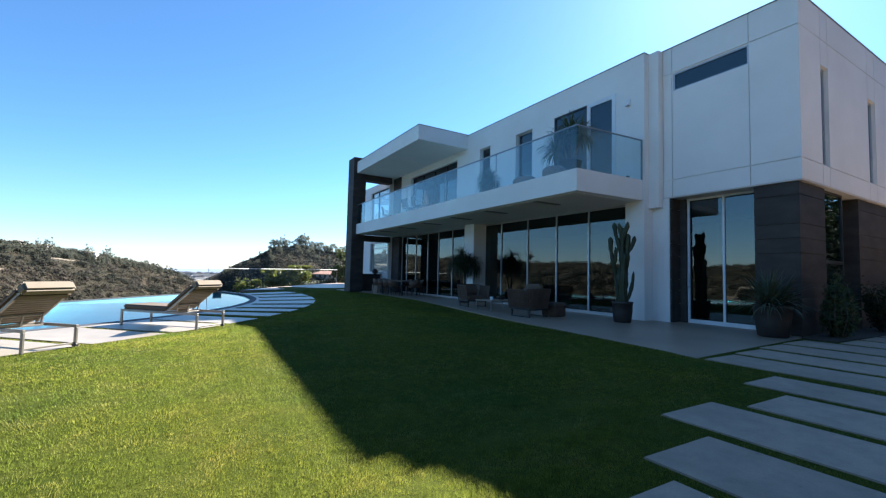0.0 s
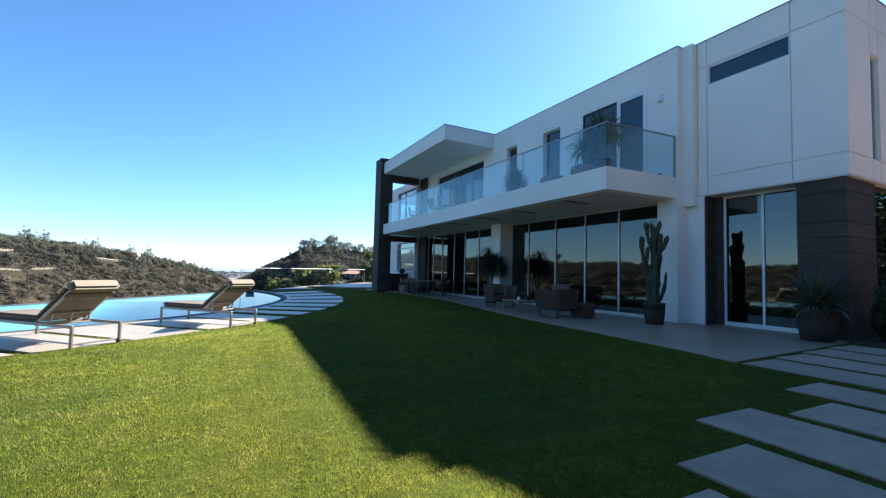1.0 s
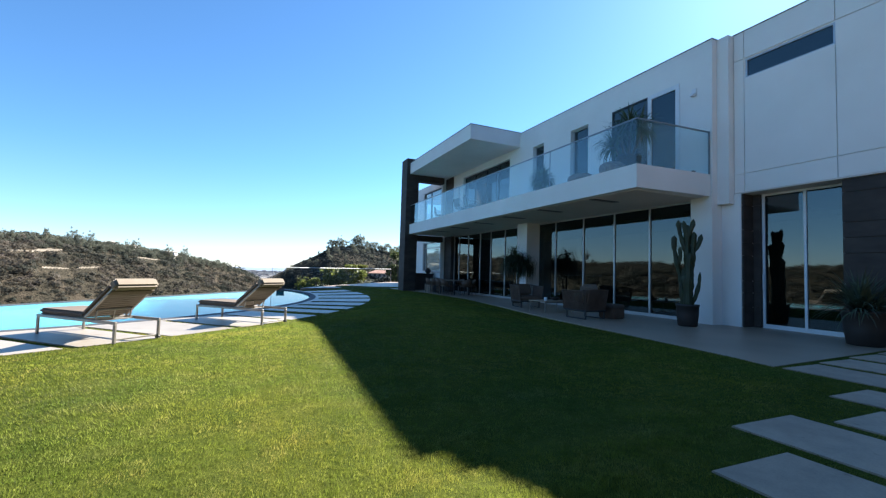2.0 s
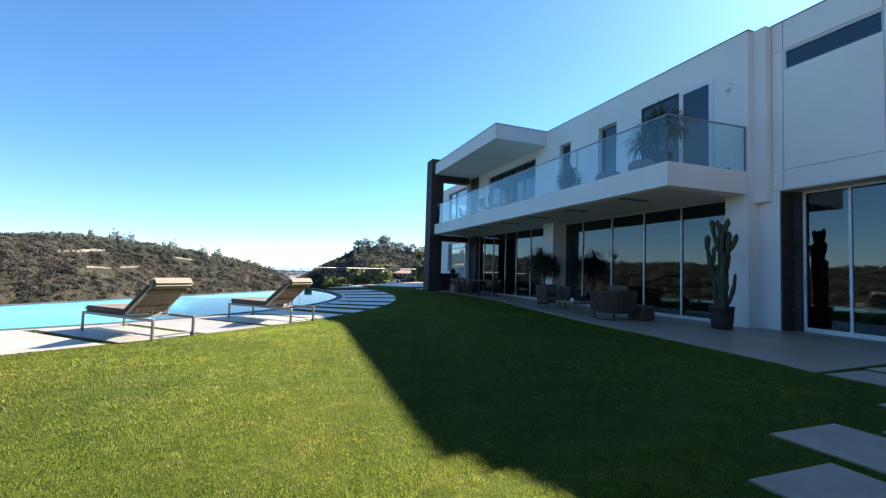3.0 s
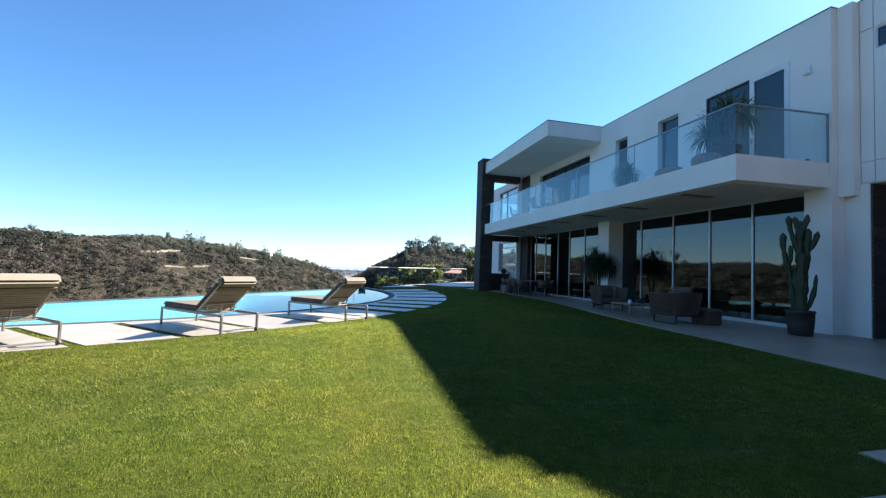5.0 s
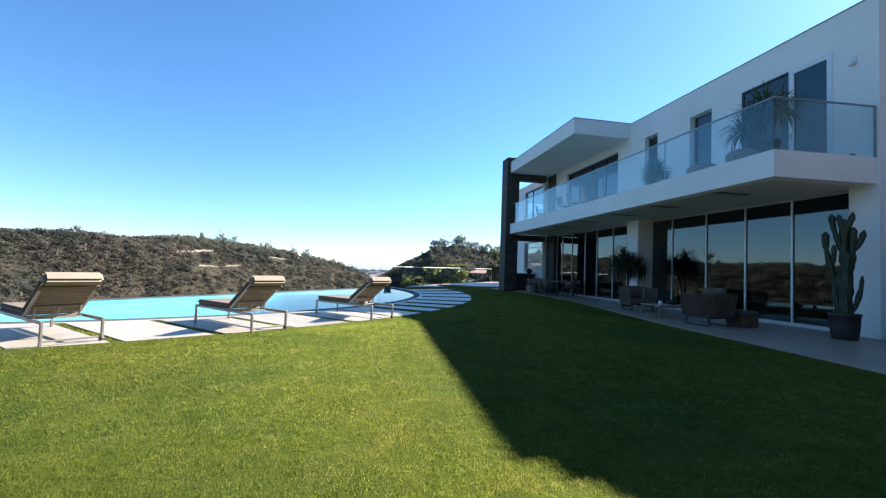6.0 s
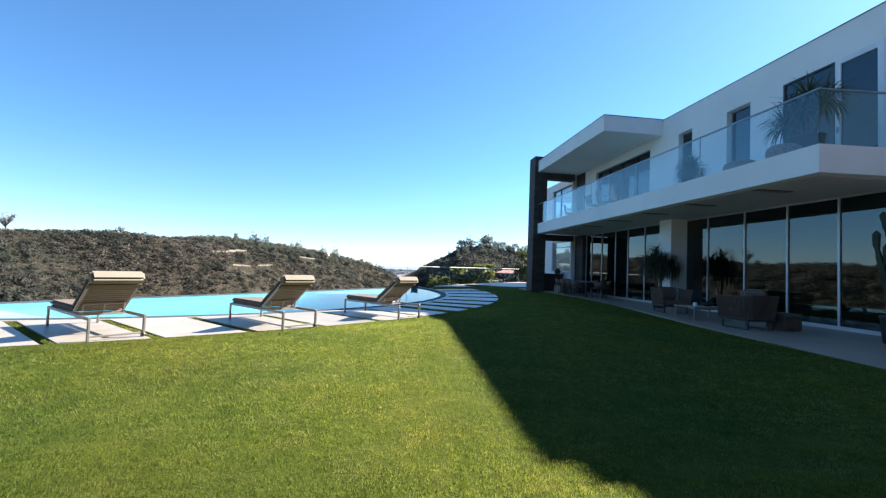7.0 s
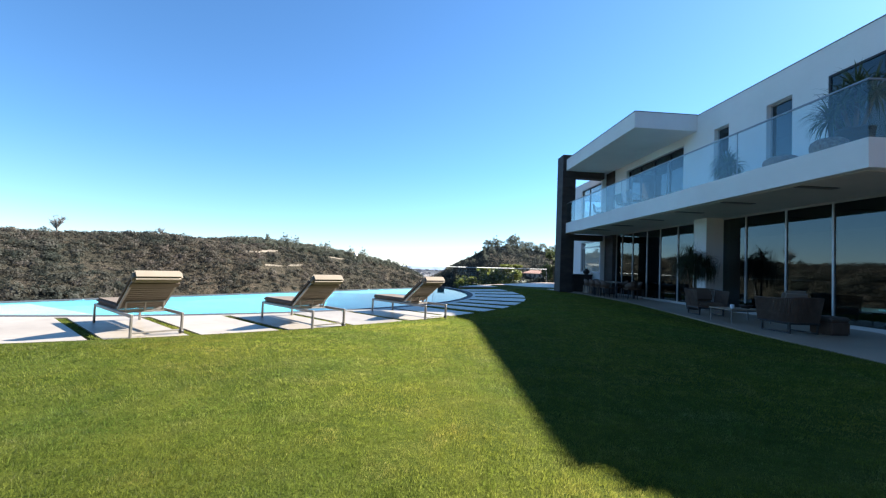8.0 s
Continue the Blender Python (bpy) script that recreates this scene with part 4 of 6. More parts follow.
# ---- sun loungers ----
def make_lounger(at, turn):
    """Local x: width; local y: from the head end at 0 to the foot end."""
    ob = thing("sun_lounger", "steel-framed sun lounger with taupe cushion and raised slatted back", "sun lounger", at, turn, "sun loungers by the pool")
    W, Ln, Hf = 0.34, 2.0, 0.33
    for x in (-W, W):
        bm = bmesh.new()
        bar(bm, (x, 0, Hf - 0.02), (x, Ln, Hf - 0.02), 0.04, 0.045)
        part("side_rail", bm, STEEL, ob)
        for y in (0.02, Ln - 0.02):
            bm = bmesh.new()
            bar(bm, (x, y, 0.0), (x, y, Hf - 0.042), 0.05, 0.03)
            leg = part("leg", bm, STEEL, ob)
            if y < 1 and x > 0:
                bm = bmesh.new()
                tube(bm, [(x - 0.03, y, 0.03), (x + 0.03, y, 0.03)], 0.03, 12)
                part("wheel", bm, DARK_METAL, leg, "small dark wheel")
    bm = bmesh.new()
    bar(bm, (-W, 0.02, 0.06), (W, 0.02, 0.06), 0.025, 0.025)
    part("stretcher", bm, STEEL, ob)
    for y in (0.85, Ln):
        bm = bmesh.new()
        bar(bm, (-W, y, Hf - 0.02), (W, y, Hf - 0.02), 0.035, 0.04)
        part("cross_rail", bm, STEEL, ob)
    for k in range(12):
        y = 0.93 + k * 0.09
        part("seat_slat", boxes((-W + 0.02, W - 0.02, y - 0.03, y + 0.03, Hf, Hf + 0.015)), SLAT, ob)
    bm = bmesh.new()
    box(bm, -W + 0.01, W - 0.01, 0.80, Ln - 0.01, Hf + 0.017, Hf + 0.105, bevel=0.03)
    seat = part("seat_cushion", bm, CUSHION, ob, "taupe canvas seat cushion")
    bm = bmesh.new()
    for x in (-W + 0.012, W - 0.012):
        tube(bm, [(x, 0.83, Hf + 0.062), (x, Ln - 0.04, Hf + 0.062)], 0.006, 6)
    part("piping", bm, CUSHION, seat)
    # the back: hinge at (0.80, Hf), top leaning over the head end
    hinge, top = Vector((0, 0.80, Hf + 0.03)), Vector((0, 0.14, 0.86))
    up = (top - hinge).normalized()
    length = (top - hinge).length
    tilt = Matrix((Vector((-1, 0, 0)), up, Vector((-1, 0, 0)).cross(up))).transposed().to_4x4()
    base = Matrix.Translation(hinge) @ tilt
    def laid(bm):
        bmesh.ops.transform(bm, matrix=base, verts=bm.verts)
        return bm
    # in the tilted frame: x width, y up the back, z towards the sitter
    for x in (-W + 0.03, W - 0.03):
        bm = boxes((x - 0.016, x + 0.016, 0, length, -0.028, 0.002))
        part("back_rail", laid(bm), STEEL, ob)
    for k in range(14):
        y = 0.06 + k * (length - 0.1) / 13
        part("back_slat", laid(boxes((-W + 0.04, W - 0.04, y - 0.023, y + 0.023, -0.024, -0.006))), SLAT, ob)
    # added sheet behind the slats, stands in for the dark between them
    part("sling", laid(boxes((-W + 0.02, W - 0.02, 0.03, length, -0.005, 0.004))), SLAT, ob, "brown sheet added to darken the gaps between slats")
    bm = bmesh.new()
    box(bm, -W + 0.005, W - 0.005, 0.02, length - 0.063, 0.006, 0.10, bevel=0.03)
    part("back_cushion", laid(bm), CUSHION, ob, "taupe canvas back cushion")
    bm = bmesh.new()
    box(bm, -W + 0.002, W - 0.002, length - 0.17, length - 0.064, -0.050, -0.03, bevel=0.006)
    part("back_flap", laid(bm), CUSHION, ob, "taupe flap hanging down the back")
    bm = bmesh.new()
    box(bm, -W + 0.002, W - 0.002, length - 0.06, length + 0.095, -0.058, 0.106, bevel=0.032)
    part("head_roll", laid(bm), CREAM, ob, "cream cushion roll folded over the top")
    # bracket that props the back: a bar across with three feet on a rail
    a = base @ Vector((0, 0.24, -0.045))
    bm = bmesh.new()
    bar(bm, (-W + 0.07, a.y, a.z), (W - 0.07, a.y, a.z), 0.022, 0.022)
    part("prop_bar", bm, STEEL, ob)
    for x in (-W + 0.08, 0.0, W - 0.08):
        bm = bmesh.new()
        bar(bm, (x, a.y, a.z), (x, a.y + 0.05, Hf - 0.02), 0.022, 0.022)
        part("prop", bm, STEEL, ob)
    bm = bmesh.new()
    bar(bm, (-W, a.y + 0.05, Hf - 0.025), (W, a.y + 0.05, Hf - 0.025), 0.03, 0.025)
    part("prop_rail", bm, STEEL, ob)
    return ob


first = make_lounger((-3.91, 6.80, DECK_Z), 48.0)
copy_thing(first, pose(-1.61, 8.19, DECK_Z, 0, 0, 45.0))
copy_thing(first, pose(0.49, 10.06, DECK_Z, 0, 0, 43.5))

# ---- plants ----


def strap_leaves(centre, count, length, width, droop, spread=(10, 95), seed=1, stiff=0.0):
    """A rosette of long tapering leaves."""
    r = np.random.default_rng(seed)
    bm = bmesh.new()
    for k in range(count):
        az, el = r.uniform(0, 2 * math.pi), radians(r.uniform(*spread))
        ln, w = length * r.uniform(0.75, 1.1), width * r.uniform(0.8, 1.15)
        out = Vector((math.cos(az), math.sin(az), 0))
        side = Vector((-math.sin(az), math.cos(az), 0))
        rows = []
        p = Vector(centre) + out * r.uniform(0, 0.04)
        e = el
        n = 5
        for j in range(n + 1):
            t = j / n
            hw = w * (0.55 + 0.9 * t if t < 0.35 else 1.05 * (1 - t) / 0.65 + 0.02) * 0.5
            rows.append((bm.verts.new(p - side * hw + Vector((0, 0, 0.15 * hw))), bm.verts.new(p), bm.verts.new(p + side * hw + Vector((0, 0, 0.15 * hw)))))
            p = p + (out * math.cos(e) + Vector((0, 0, math.sin(e)))) * (ln / n)
            e -= droop * (0.4 + t) * (1 - stiff) * math.cos(e)
        for a, b in zip(rows, rows[1:]):
            bm.faces.new((a[0], a[1], b[1], b[0]))
            bm.faces.new((a[1], a[2], b[2], b[1]))
    return bm


def pot_square(bm, w0, w1, h, wall=0.05):
    """A tapering square planter with a rim, open at the top."""
    def ring(w, z):
        return [bm.verts.new((sx * w / 2, sy * w / 2, z)) for sx, sy in ((-1, -1), (1, -1), (1, 1), (-1, 1))]
    rs = [ring(w0, 0), ring(w1 * 0.985, h - 0.06), ring(w1, h - 0.05), ring(w1, h), ring(w1 - 2 * wall, h), ring(w1 - 2 * wall - 0.02, h - 0.08)]
    for a, b in zip(rs, rs[1:]):
        for k in range(4):
            bm.faces.new((a[k], a[(k + 1) % 4], b[(k + 1) % 4], b[k]))
    bm.faces.new(rs[0][::-1])
    bm.faces.new(rs[-1])


def pot_round(bm, r0, r1, h):
    lathe(bm, [(r0 * 0.9, 0), (r0, 0.015), ((r0 + r1) / 2 + 0.01, h * 0.5), (r1, h - 0.05), (r1 + 0.012, h - 0.045), (r1 + 0.012, h), (r1 - 0.03, h), (r1 - 0.04, h - 0.07)], 28)


def soil_disc(r, z):
    bm = bmesh.new()
    lathe(bm, [(r, z - 0.02), (r, z), (r * 0.5, z + 0.015), (0.01, z + 0.02)], 20)
    return bm


# candelabra cactus in a charcoal pot
cactus = thing("potted_cactus", "tall branching cactus in a charcoal round pot", "cactus", at=(9.92, 7.28, 0))
bm = bmesh.new()
pot_round(bm, 0.215, 0.255, 0.54)
pot = part("pot", bm, POT, cactus, "charcoal round pot")
part("soil", soil_disc(0.205, 0.46), SOIL, pot)


def cactus_stem(bm, pts, r, ribs=6):
    pts = [Vector(p) for p in pts]
    dense = []
    for a, b in zip(pts, pts[1:]):
        n = max(2, int((b - a).length / 0.07))
        dense += [a.lerp(b, k / n) for k in range(n)]
    dense.append(pts[-1])
    seg, rows = ribs * 4, []
    for i, p in enumerate(dense):
        d = (dense[min(i + 1, len(dense) - 1)] - dense[max(i - 1, 0)]).normalized()
        q = Vector((0, 0, 1)).rotation_difference(d)
        left = (len(dense) - 1 - i) * 0.07
        rr = r * (0.25 + 0.75 * math.sqrt(min(1.0, left / (r * 1.1)))) * (1 + 0.20 * math.sin(i * 0.85 + r * 90) + 0.12 * math.sin(i * 2.3 + r * 40))
        rows.append([bm.verts.new(p + q @ Vector((math.cos(a) * rr * m, math.sin(a) * rr * m, 0))) for a, m in
                     ((2 * math.pi * k / seg, (1.0, 0.88, 0.74, 0.88)[k % 4]) for k in range(seg))])
    for a, b in zip(rows, rows[1:]):
        for k in range(seg):
            bm.faces.new((a[k], a[(k + 1) % seg], b[(k + 1) % seg], b[k])).smooth = True
    bm.faces.new(rows[-1])


# stems in the plane that faces the lawn; u runs along it, v is depth
U, V = Vector((0.60, -0.80, 0)), Vector((0.80, 0.60, 0))
stems = [
    ([(0, 0, 0.42), (0.0, 0, 1.1), (-0.01, 0, 1.7), (0.0, 0, 2.3), (0.01, 0, 2.52)], 0.072),
    ([(-0.06, 0.03, 0.45), (-0.09, 0.03, 0.9), (-0.08, 0.03, 1.45)], 0.085),
    ([(0.05, -0.05, 0.45), (0.06, -0.06, 0.8), (0.05, -0.06, 1.3)], 0.085),
    ([(-0.08, 0.05, 0.75), (-0.15, 0.04, 1.15), (-0.25, 0.03, 1.65), (-0.30, 0.03, 1.95), (-0.30, 0.03, 2.26)], 0.062),
    ([(-0.20, 0.03, 1.45), (-0.165, -0.02, 1.66), (-0.165, -0.03, 1.98)], 0.044),
    ([(-0.02, 0.02, 1.75), (-0.09, 0.02, 2.05), (-0.17, 0.02, 2.32), (-0.205, 0.02, 2.64)], 0.058),
    ([(0.0, -0.03, 2.15), (-0.05, -0.03, 2.38), (-0.09, -0.03, 2.62)], 0.050),
    ([(0.01, -0.02, 2.12), (0.06, -0.03, 2.36), (0.12, -0.03, 2.52), (0.135, -0.03, 2.66)], 0.056),
    ([(0.04, 0, 0.9), (0.09, 0, 1.35), (0.12, 0, 1.8), (0.145, 0, 2.34)], 0.068),
    ([(0.12, 0.02, 1.80), (0.20, 0.02, 1.93), (0.27, 0.02, 2.10), (0.31, 0.02, 2.28)], 0.054),
    ([(0.06, -0.03, 0.48), (0.15, -0.03, 0.64), (0.215, -0.03, 0.88), (0.255, -0.03, 1.08), (0.275, -0.03, 1.34)], 0.047),
    ([(-0.02, 0.09, 0.5), (0.0, 0.11, 1.2), (0.03, 0.1, 1.9), (0.04, 0.1, 2.42)], 0.058),
    ([(-0.09, -0.06, 0.48), (-0.13, -0.07, 0.8), (-0.15, -0.07, 1.12)], 0.055),
    ([(0.02, -0.09, 0.46), (0.01, -0.10, 1.0), (0.03, -0.09, 1.55), (0.05, -0.08, 1.82)], 0.080),
    ([(-0.03, -0.07, 0.46), (-0.05, -0.09, 0.9), (-0.04, -0.09, 1.30)], 0.078),
]
for pts, r in stems:
    bm = bmesh.new()
    cactus_stem(bm, [U * a * 0.98 + V * b + Vector((0, 0, c)) for a, b, c in pts], r * 0.9)
    part("stem", bm, CACTUS, cactus)

# broad charcoal planter with an agave at the stone corner
agave = thing("potted_agave", "spiky grey-green agave in a broad round charcoal planter", "potted plant", at=(10.72, 4.22, 0), turn=8)
bm = bmesh.new()
pot_round(bm, 0.27, 0.345, 0.66)
pot = part("planter", bm, POT, agave, "broad charcoal round planter")
part("soil", soil_disc(0.285, 0.59), SOIL, pot)
part("leaves", strap_leaves((-0.12, 0.05, 0.64), 150, 0.92, 0.046, 0.34, (0, 80), 3), AGAVE, agave)
part("leaves", strap_leaves((0.05, -0.10, 0.64), 100, 0.84, 0.044, 0.36, (5, 75), 4), AGAVE, agave)


def yucca(name, label, at, trunks, leaf, pot_r, pot_h, seed):
    ob = thing(name, label, "potted plant", at=at, group="balcony plants")
    bm = bmesh.new()
    pot_round(bm, pot_r * 0.8, pot_r, pot_h)
    pot = part("pot", bm, POT, ob, "dark round pot")
    part("soil", soil_disc(pot_r - 0.06, pot_h - 0.06), SOIL, pot)
    for k, (dx, dy, h) in enumerate(trunks):
        bm = bmesh.new()
        tube(bm, [(dx * 0.3, dy * 0.3, pot_h - 0.08), (dx * 0.7, dy * 0.7, pot_h + h * 0.5), (dx, dy, pot_h + h)], [0.05, 0.042, 0.05], 9)
        part("trunk", bm, BARK, ob)
        part("leaf_head", strap_leaves((dx, dy, pot_h + h), 130, leaf, 0.036, 0.6, (-40, 80), seed + k), YUCCA, ob, "spiky green leaf rosette")
    return ob


yucca("potted_yucca", "large spiky yucca in a dark pot near the balcony's corner", (9.35, 8.62, 3.94), [(-0.08, 0.22, 0.62), (0.22, -0.2, 0.78), (-0.12, 0.42, 0.36), (0.1, 0.05, 0.9)], 0.72, 0.33, 0.55, 11)
yucca("potted_yucca", "smaller spiky yucca in a dark pot further along the balcony", (9.4, 12.5, 3.94), [(0, 0, 0.3), (0.15, 0.25, 0.42), (-0.1, -0.15, 0.2)], 0.66, 0.26, 0.32, 21)
for y, rr in ((10.2, 0.40), (8.72, 0.34)):
    pouf = thing("pouf", "low round brown woven pouf on the balcony floor", "pouf", at=(9.1 if y > 10 else 8.86, y, 3.94), group="balcony poufs")
    bm = bmesh.new()
    lathe(bm, [(rr * 0.85, 0.0), (rr, 0.09), (rr * 1.02, 0.18), (rr * 0.95, 0.27), (rr * 0.7, 0.33), (0.02, 0.345)], 28)
    part("body", bm, POUF, pouf)

# feathery palm by the white pier
palm = thing("potted_palm", "bushy dark green palm in a pot by the white pier", "potted plant", at=(9.9, 14.75, 0))
bm = bmesh.new()
pot_round(bm, 0.22, 0.28, 0.45)
pot = part("pot", bm, POT, palm, "dark round pot")
part("soil", soil_disc(0.22, 0.38), SOIL, pot)
bm = bmesh.new()
for dx, dy in ((0.0, 0.0), (0.07, 0.05), (-0.06, 0.06)):
    tube(bm, [(dx, dy, 0.38), (dx * 2, dy * 2, 1.0), (dx * 3, dy * 3, 1.55)], [0.03, 0.025, 0.02], 7)
part("trunk", bm, BARK, palm)
for k, (dx, dy, z) in enumerate(((0, 0, 1.6), (0.3, 0.25, 1.75), (-0.3, 0.25, 1.65), (0.15, -0.3, 1.5), (-0.1, 0.1, 1.95), (-0.35, -0.15, 1.45), (0.38, -0.05, 1.55))):
    part("fronds", strap_leaves((dx, dy, z), 140, 0.85, 0.022, 1.5, (-25, 75), 31 + k), LEAF, palm, "narrow dark green fronds")


def leaf_cloud(points, size, seed, aspect=0.45):
    """Many small pointed leaves at the points given; returns verts and faces."""
    r = np.random.default_rng(seed)
    n = len(points)
    d = r.normal(size=(n, 3))
    d /= np.linalg.norm(d, axis=1)[:, None]
    e = np.cross(d, r.normal(size=(n, 3)))
    e /= np.linalg.norm(e, axis=1)[:, None]
    s = size * r.uniform(0.6, 1.3, size=(n, 1))
    p = np.asarray(points)
    v = np.stack([p - d * s, p + e * s * aspect, p + d * s, p - e * s * aspect], 1).reshape(-1, 3)
    f = np.arange(n * 4).reshape(n, 4)
    return v, f


def shrub(name, label, at, w, h, count, mat, seed, size=0.05):
    ob = thing(name, label, "shrub", at=at, group="shrubs beside the house")
    r = np.random.default_rng(seed)
    pts = []
    for k in range(11):
        bm = bmesh.new()
        a, q = r.uniform(0, 6.28), r.uniform(0.1, 0.48) * w
        top = Vector((math.cos(a) * q, math.sin(a) * q, h * r.uniform(0.65, 1.0)))
        mid = Vector((top.x * 0.6, top.y * 0.6, top.z * 0.5))
        tube(bm, [(top.x * 0.15, top.y * 0.15, 0), mid, top], [0.018, 0.013, 0.006], 5)
        part("stem", bm, BARK, ob)
        for t in np.linspace(0.15, 1, count // 11):
            c = Vector((0, 0, 0)).lerp(mid, t * 2) if t < 0.5 else mid.lerp(top, t * 2 - 1)
            pts.append(np.array(c) + r.normal(size=3) * w * 0.09)
    v, f = leaf_cloud(np.array(pts), size, seed)
    me = raw("foliage", v, f, mat)
    part("foliage", me, mat, ob)
    return ob


columns = thing("shrub", "upright green oval shrub in the bed at the stone corner", "shrub", at=(12.0, 3.52, 0.0), group="shrubs beside the house")
g = np.random.default_rng(44)
leaf_at = []
for k in range(34):
    a, q, hgt = g.uniform(0, 6.28), 0.30 * math.sqrt(g.uniform(0, 1)), g.uniform(0.8, 1.3)
    x, y = math.cos(a) * q, math.sin(a) * q
    hgt *= 1.12 - 0.9 * q
    path_ = [Vector((x * 0.3, y * 0.3, -0.02)), Vector((x * 1.15, y * 1.15, hgt * 0.45)), Vector((x * 0.75, y * 0.75, hgt))]
    bm = bmesh.new()
    tube(bm, path_, [0.014, 0.012, 0.006], 5)
    part("stem", bm, BARK, columns)
    for t in np.linspace(0.1, 1.0, 90):
        c = path_[0].lerp(path_[1], t * 2) if t < 0.5 else path_[1].lerp(path_[2], t * 2 - 1)
        leaf_at.append((c.x + g.normal() * 0.04, c.y + g.normal() * 0.04, c.z + g.normal() * 0.02))
v, f = leaf_cloud(np.array(leaf_at), 0.05, 45, 0.35)
part("foliage", raw("foliage", v, f, SHRUB_LEAF), SHRUB_LEAF, columns, "small green leaves")
shrub("shrub", "dense dark green shrub further along the house wall", (14.6, 3.4, 0.0), 0.95, 1.25, 3300, LEAF, 42, 0.04)
shrub("shrub", "low dark green shrub at the end of the bed", (16.6, 3.35, 0.0), 1.0, 1.3, 3300, LEAF, 43, 0.04)
bm = bmesh.new()
plate(bm, [(11.0, 3.28), (20, 3.0), (20, 3.927), (11.3, 3.927), (11.3, 3.87), (11.0, 3.87)], -0.2, 0.012)
piece("planting_bed", bm, SOIL, "strip of dark soil along the house", "planting bed")

# ---- patio furniture ----
def make_armchair(at, turn, label):
    """Local -y is the open front."""
    ob = thing("armchair", label, "armchair", at, turn, "patio armchairs")
    W, D = 0.40, 0.41
    for x in (-W + 0.06, W - 0.06):
        for y in (-D + 0.06, D - 0.06):
            bm = bmesh.new()
            bar(bm, (x, y, 0.03), (x, y, 0.22), 0.035, 0.035)
            part("leg", bm, DARK_METAL, ob)
    for x in (-W + 0.06, W - 0.06):
        bm = bmesh.new()
        bar(bm, (x, -D + 0.045, 0.0155), (x, D - 0.045, 0.0155), 0.034, 0.03)
        part("runner", bm, DARK_METAL, ob)
    part("seat_frame", boxes((-W + 0.02, W - 0.02, -D + 0.02, D - 0.02, 0.2, 0.25), bevel=0.008), DARK_METAL, ob)
    # shell: woven ropes standing between a low and a flared high rail
    def shell_point(t, z):
        """t from 0 at the front of one arm, round the back, to 1."""
        path = [(-W, -D), (-W, D - 0.1), (-W + 0.1, D), (W - 0.1, D), (W, D - 0.1), (W, -D)]
        seg = [math.dist(a, b) for a, b in zip(path, path[1:])]
        s = t * sum(seg)
        for (a, b), ln in zip(zip(path, path[1:]), seg):
            if s <= ln + 1e-9:
                u = s / ln
                x, y = a[0] + (b[0] - a[0]) * u, a[1] + (b[1] - a[1]) * u
                break
            s -= ln
        flare = 1 + 0.16 * (z - 0.22) / 0.5
        return Vector((x * flare, (y * flare if y > 0 else y * (1 + 0.04 * (z - 0.22) / 0.5)), z))
    def top_z(t):
        return 0.755 + 0.045 * smooth(0.2, 0.45, min(t, 1 - t))
    for z_of, nm in ((lambda t: 0.24, "low_rail"), (lambda t: float(top_z(t)), "top_rail")):
        bm = bmesh.new()
        tube(bm, [shell_point(t, z_of(t)) for t in np.linspace(0, 1, 40)], 0.014, 6)
        part(nm, bm, DARK_METAL if nm == "low_rail" else WICKER, ob)
    bm = bmesh.new()
    for t in np.linspace(0.0, 1, 78):
        a, b = shell_point(t, 0.24), shell_point(t, float(top_z(t)))
        tube(bm, [a, (a + b) / 2, b], 0.0105, 5, False)
    part("woven_shell", bm, WICKER, ob, "brown rope shell")
    part("seat_cushion", boxes((-W + 0.03, W - 0.03, -D - 0.01, D - 0.06, 0.255, 0.40), bevel=0.04), BROWN, ob, "thick brown seat cushion")
    bm = boxes((-W + 0.06, W - 0.06, -0.07, 0.07, 0, 0.40), bevel=0.05)
    bmesh.ops.transform(bm, matrix=pose(0, D - 0.12, 0.40, -12), verts=bm.verts)
    part("back_cushion", bm, BROWN, ob, "brown back cushion")
    return ob


chair_a = make_armchair((9.0, 12.85, 0), -9, "brown rope armchair with brown cushions facing the coffee table")
chair_b = copy_thing(chair_a, pose(8.5, 9.3, 0, 0, 0, 183))
chair_b["label"] = "brown rope armchair with brown cushions turned to the glass wall"
cushion = thing("throw_pillow", "pale grey throw pillow on an armchair", "pillow", at=(8.40, 9.20, 0.41), turn=165)
bm = boxes((-0.25, 0.25, -0.065, 0.065, 0.02, 0.55), bevel=0.055)
bmesh.ops.transform(bm, matrix=pose(0, 0.1, 0, -16), verts=bm.verts)
part("cover", bm, CREAM, cushion)
ottoman = thing("ottoman", "low brown woven ottoman beside the armchair", "ottoman", at=(9.29, 9.12, 0), turn=4)
part("base", boxes((-0.25, 0.25, -0.25, 0.25, 0.0, 0.30), bevel=0.03), WICKER, ottoman)
part("cushion", boxes((-0.26, 0.26, -0.26, 0.26, 0.302, 0.40), bevel=0.035), CUSHION, ottoman)

table = thing("coffee_table", "low coffee table with pale stone top and steel legs", "coffee table", at=(8.75, 11.1, 0), turn=6)
part("tabletop", boxes((-0.62, 0.62, -0.38, 0.38, 0.33, 0.36), bevel=0.006), PATIO, table, "pale stone top")
for x in (-0.58, 0.58):
    for y in (-0.34, 0.34):
        bm = bmesh.new()
        bar(bm, (x, y, 0), (x, y, 0.33), 0.028, 0.028)
        part("leg", bm, STEEL, table)
for y in (-0.34, 0.34):
    bm = bmesh.new()
    bar(bm, (-0.58, y, 0.31), (0.58, y, 0.31), 0.02, 0.03)
    part("apron", bm, STEEL, table)
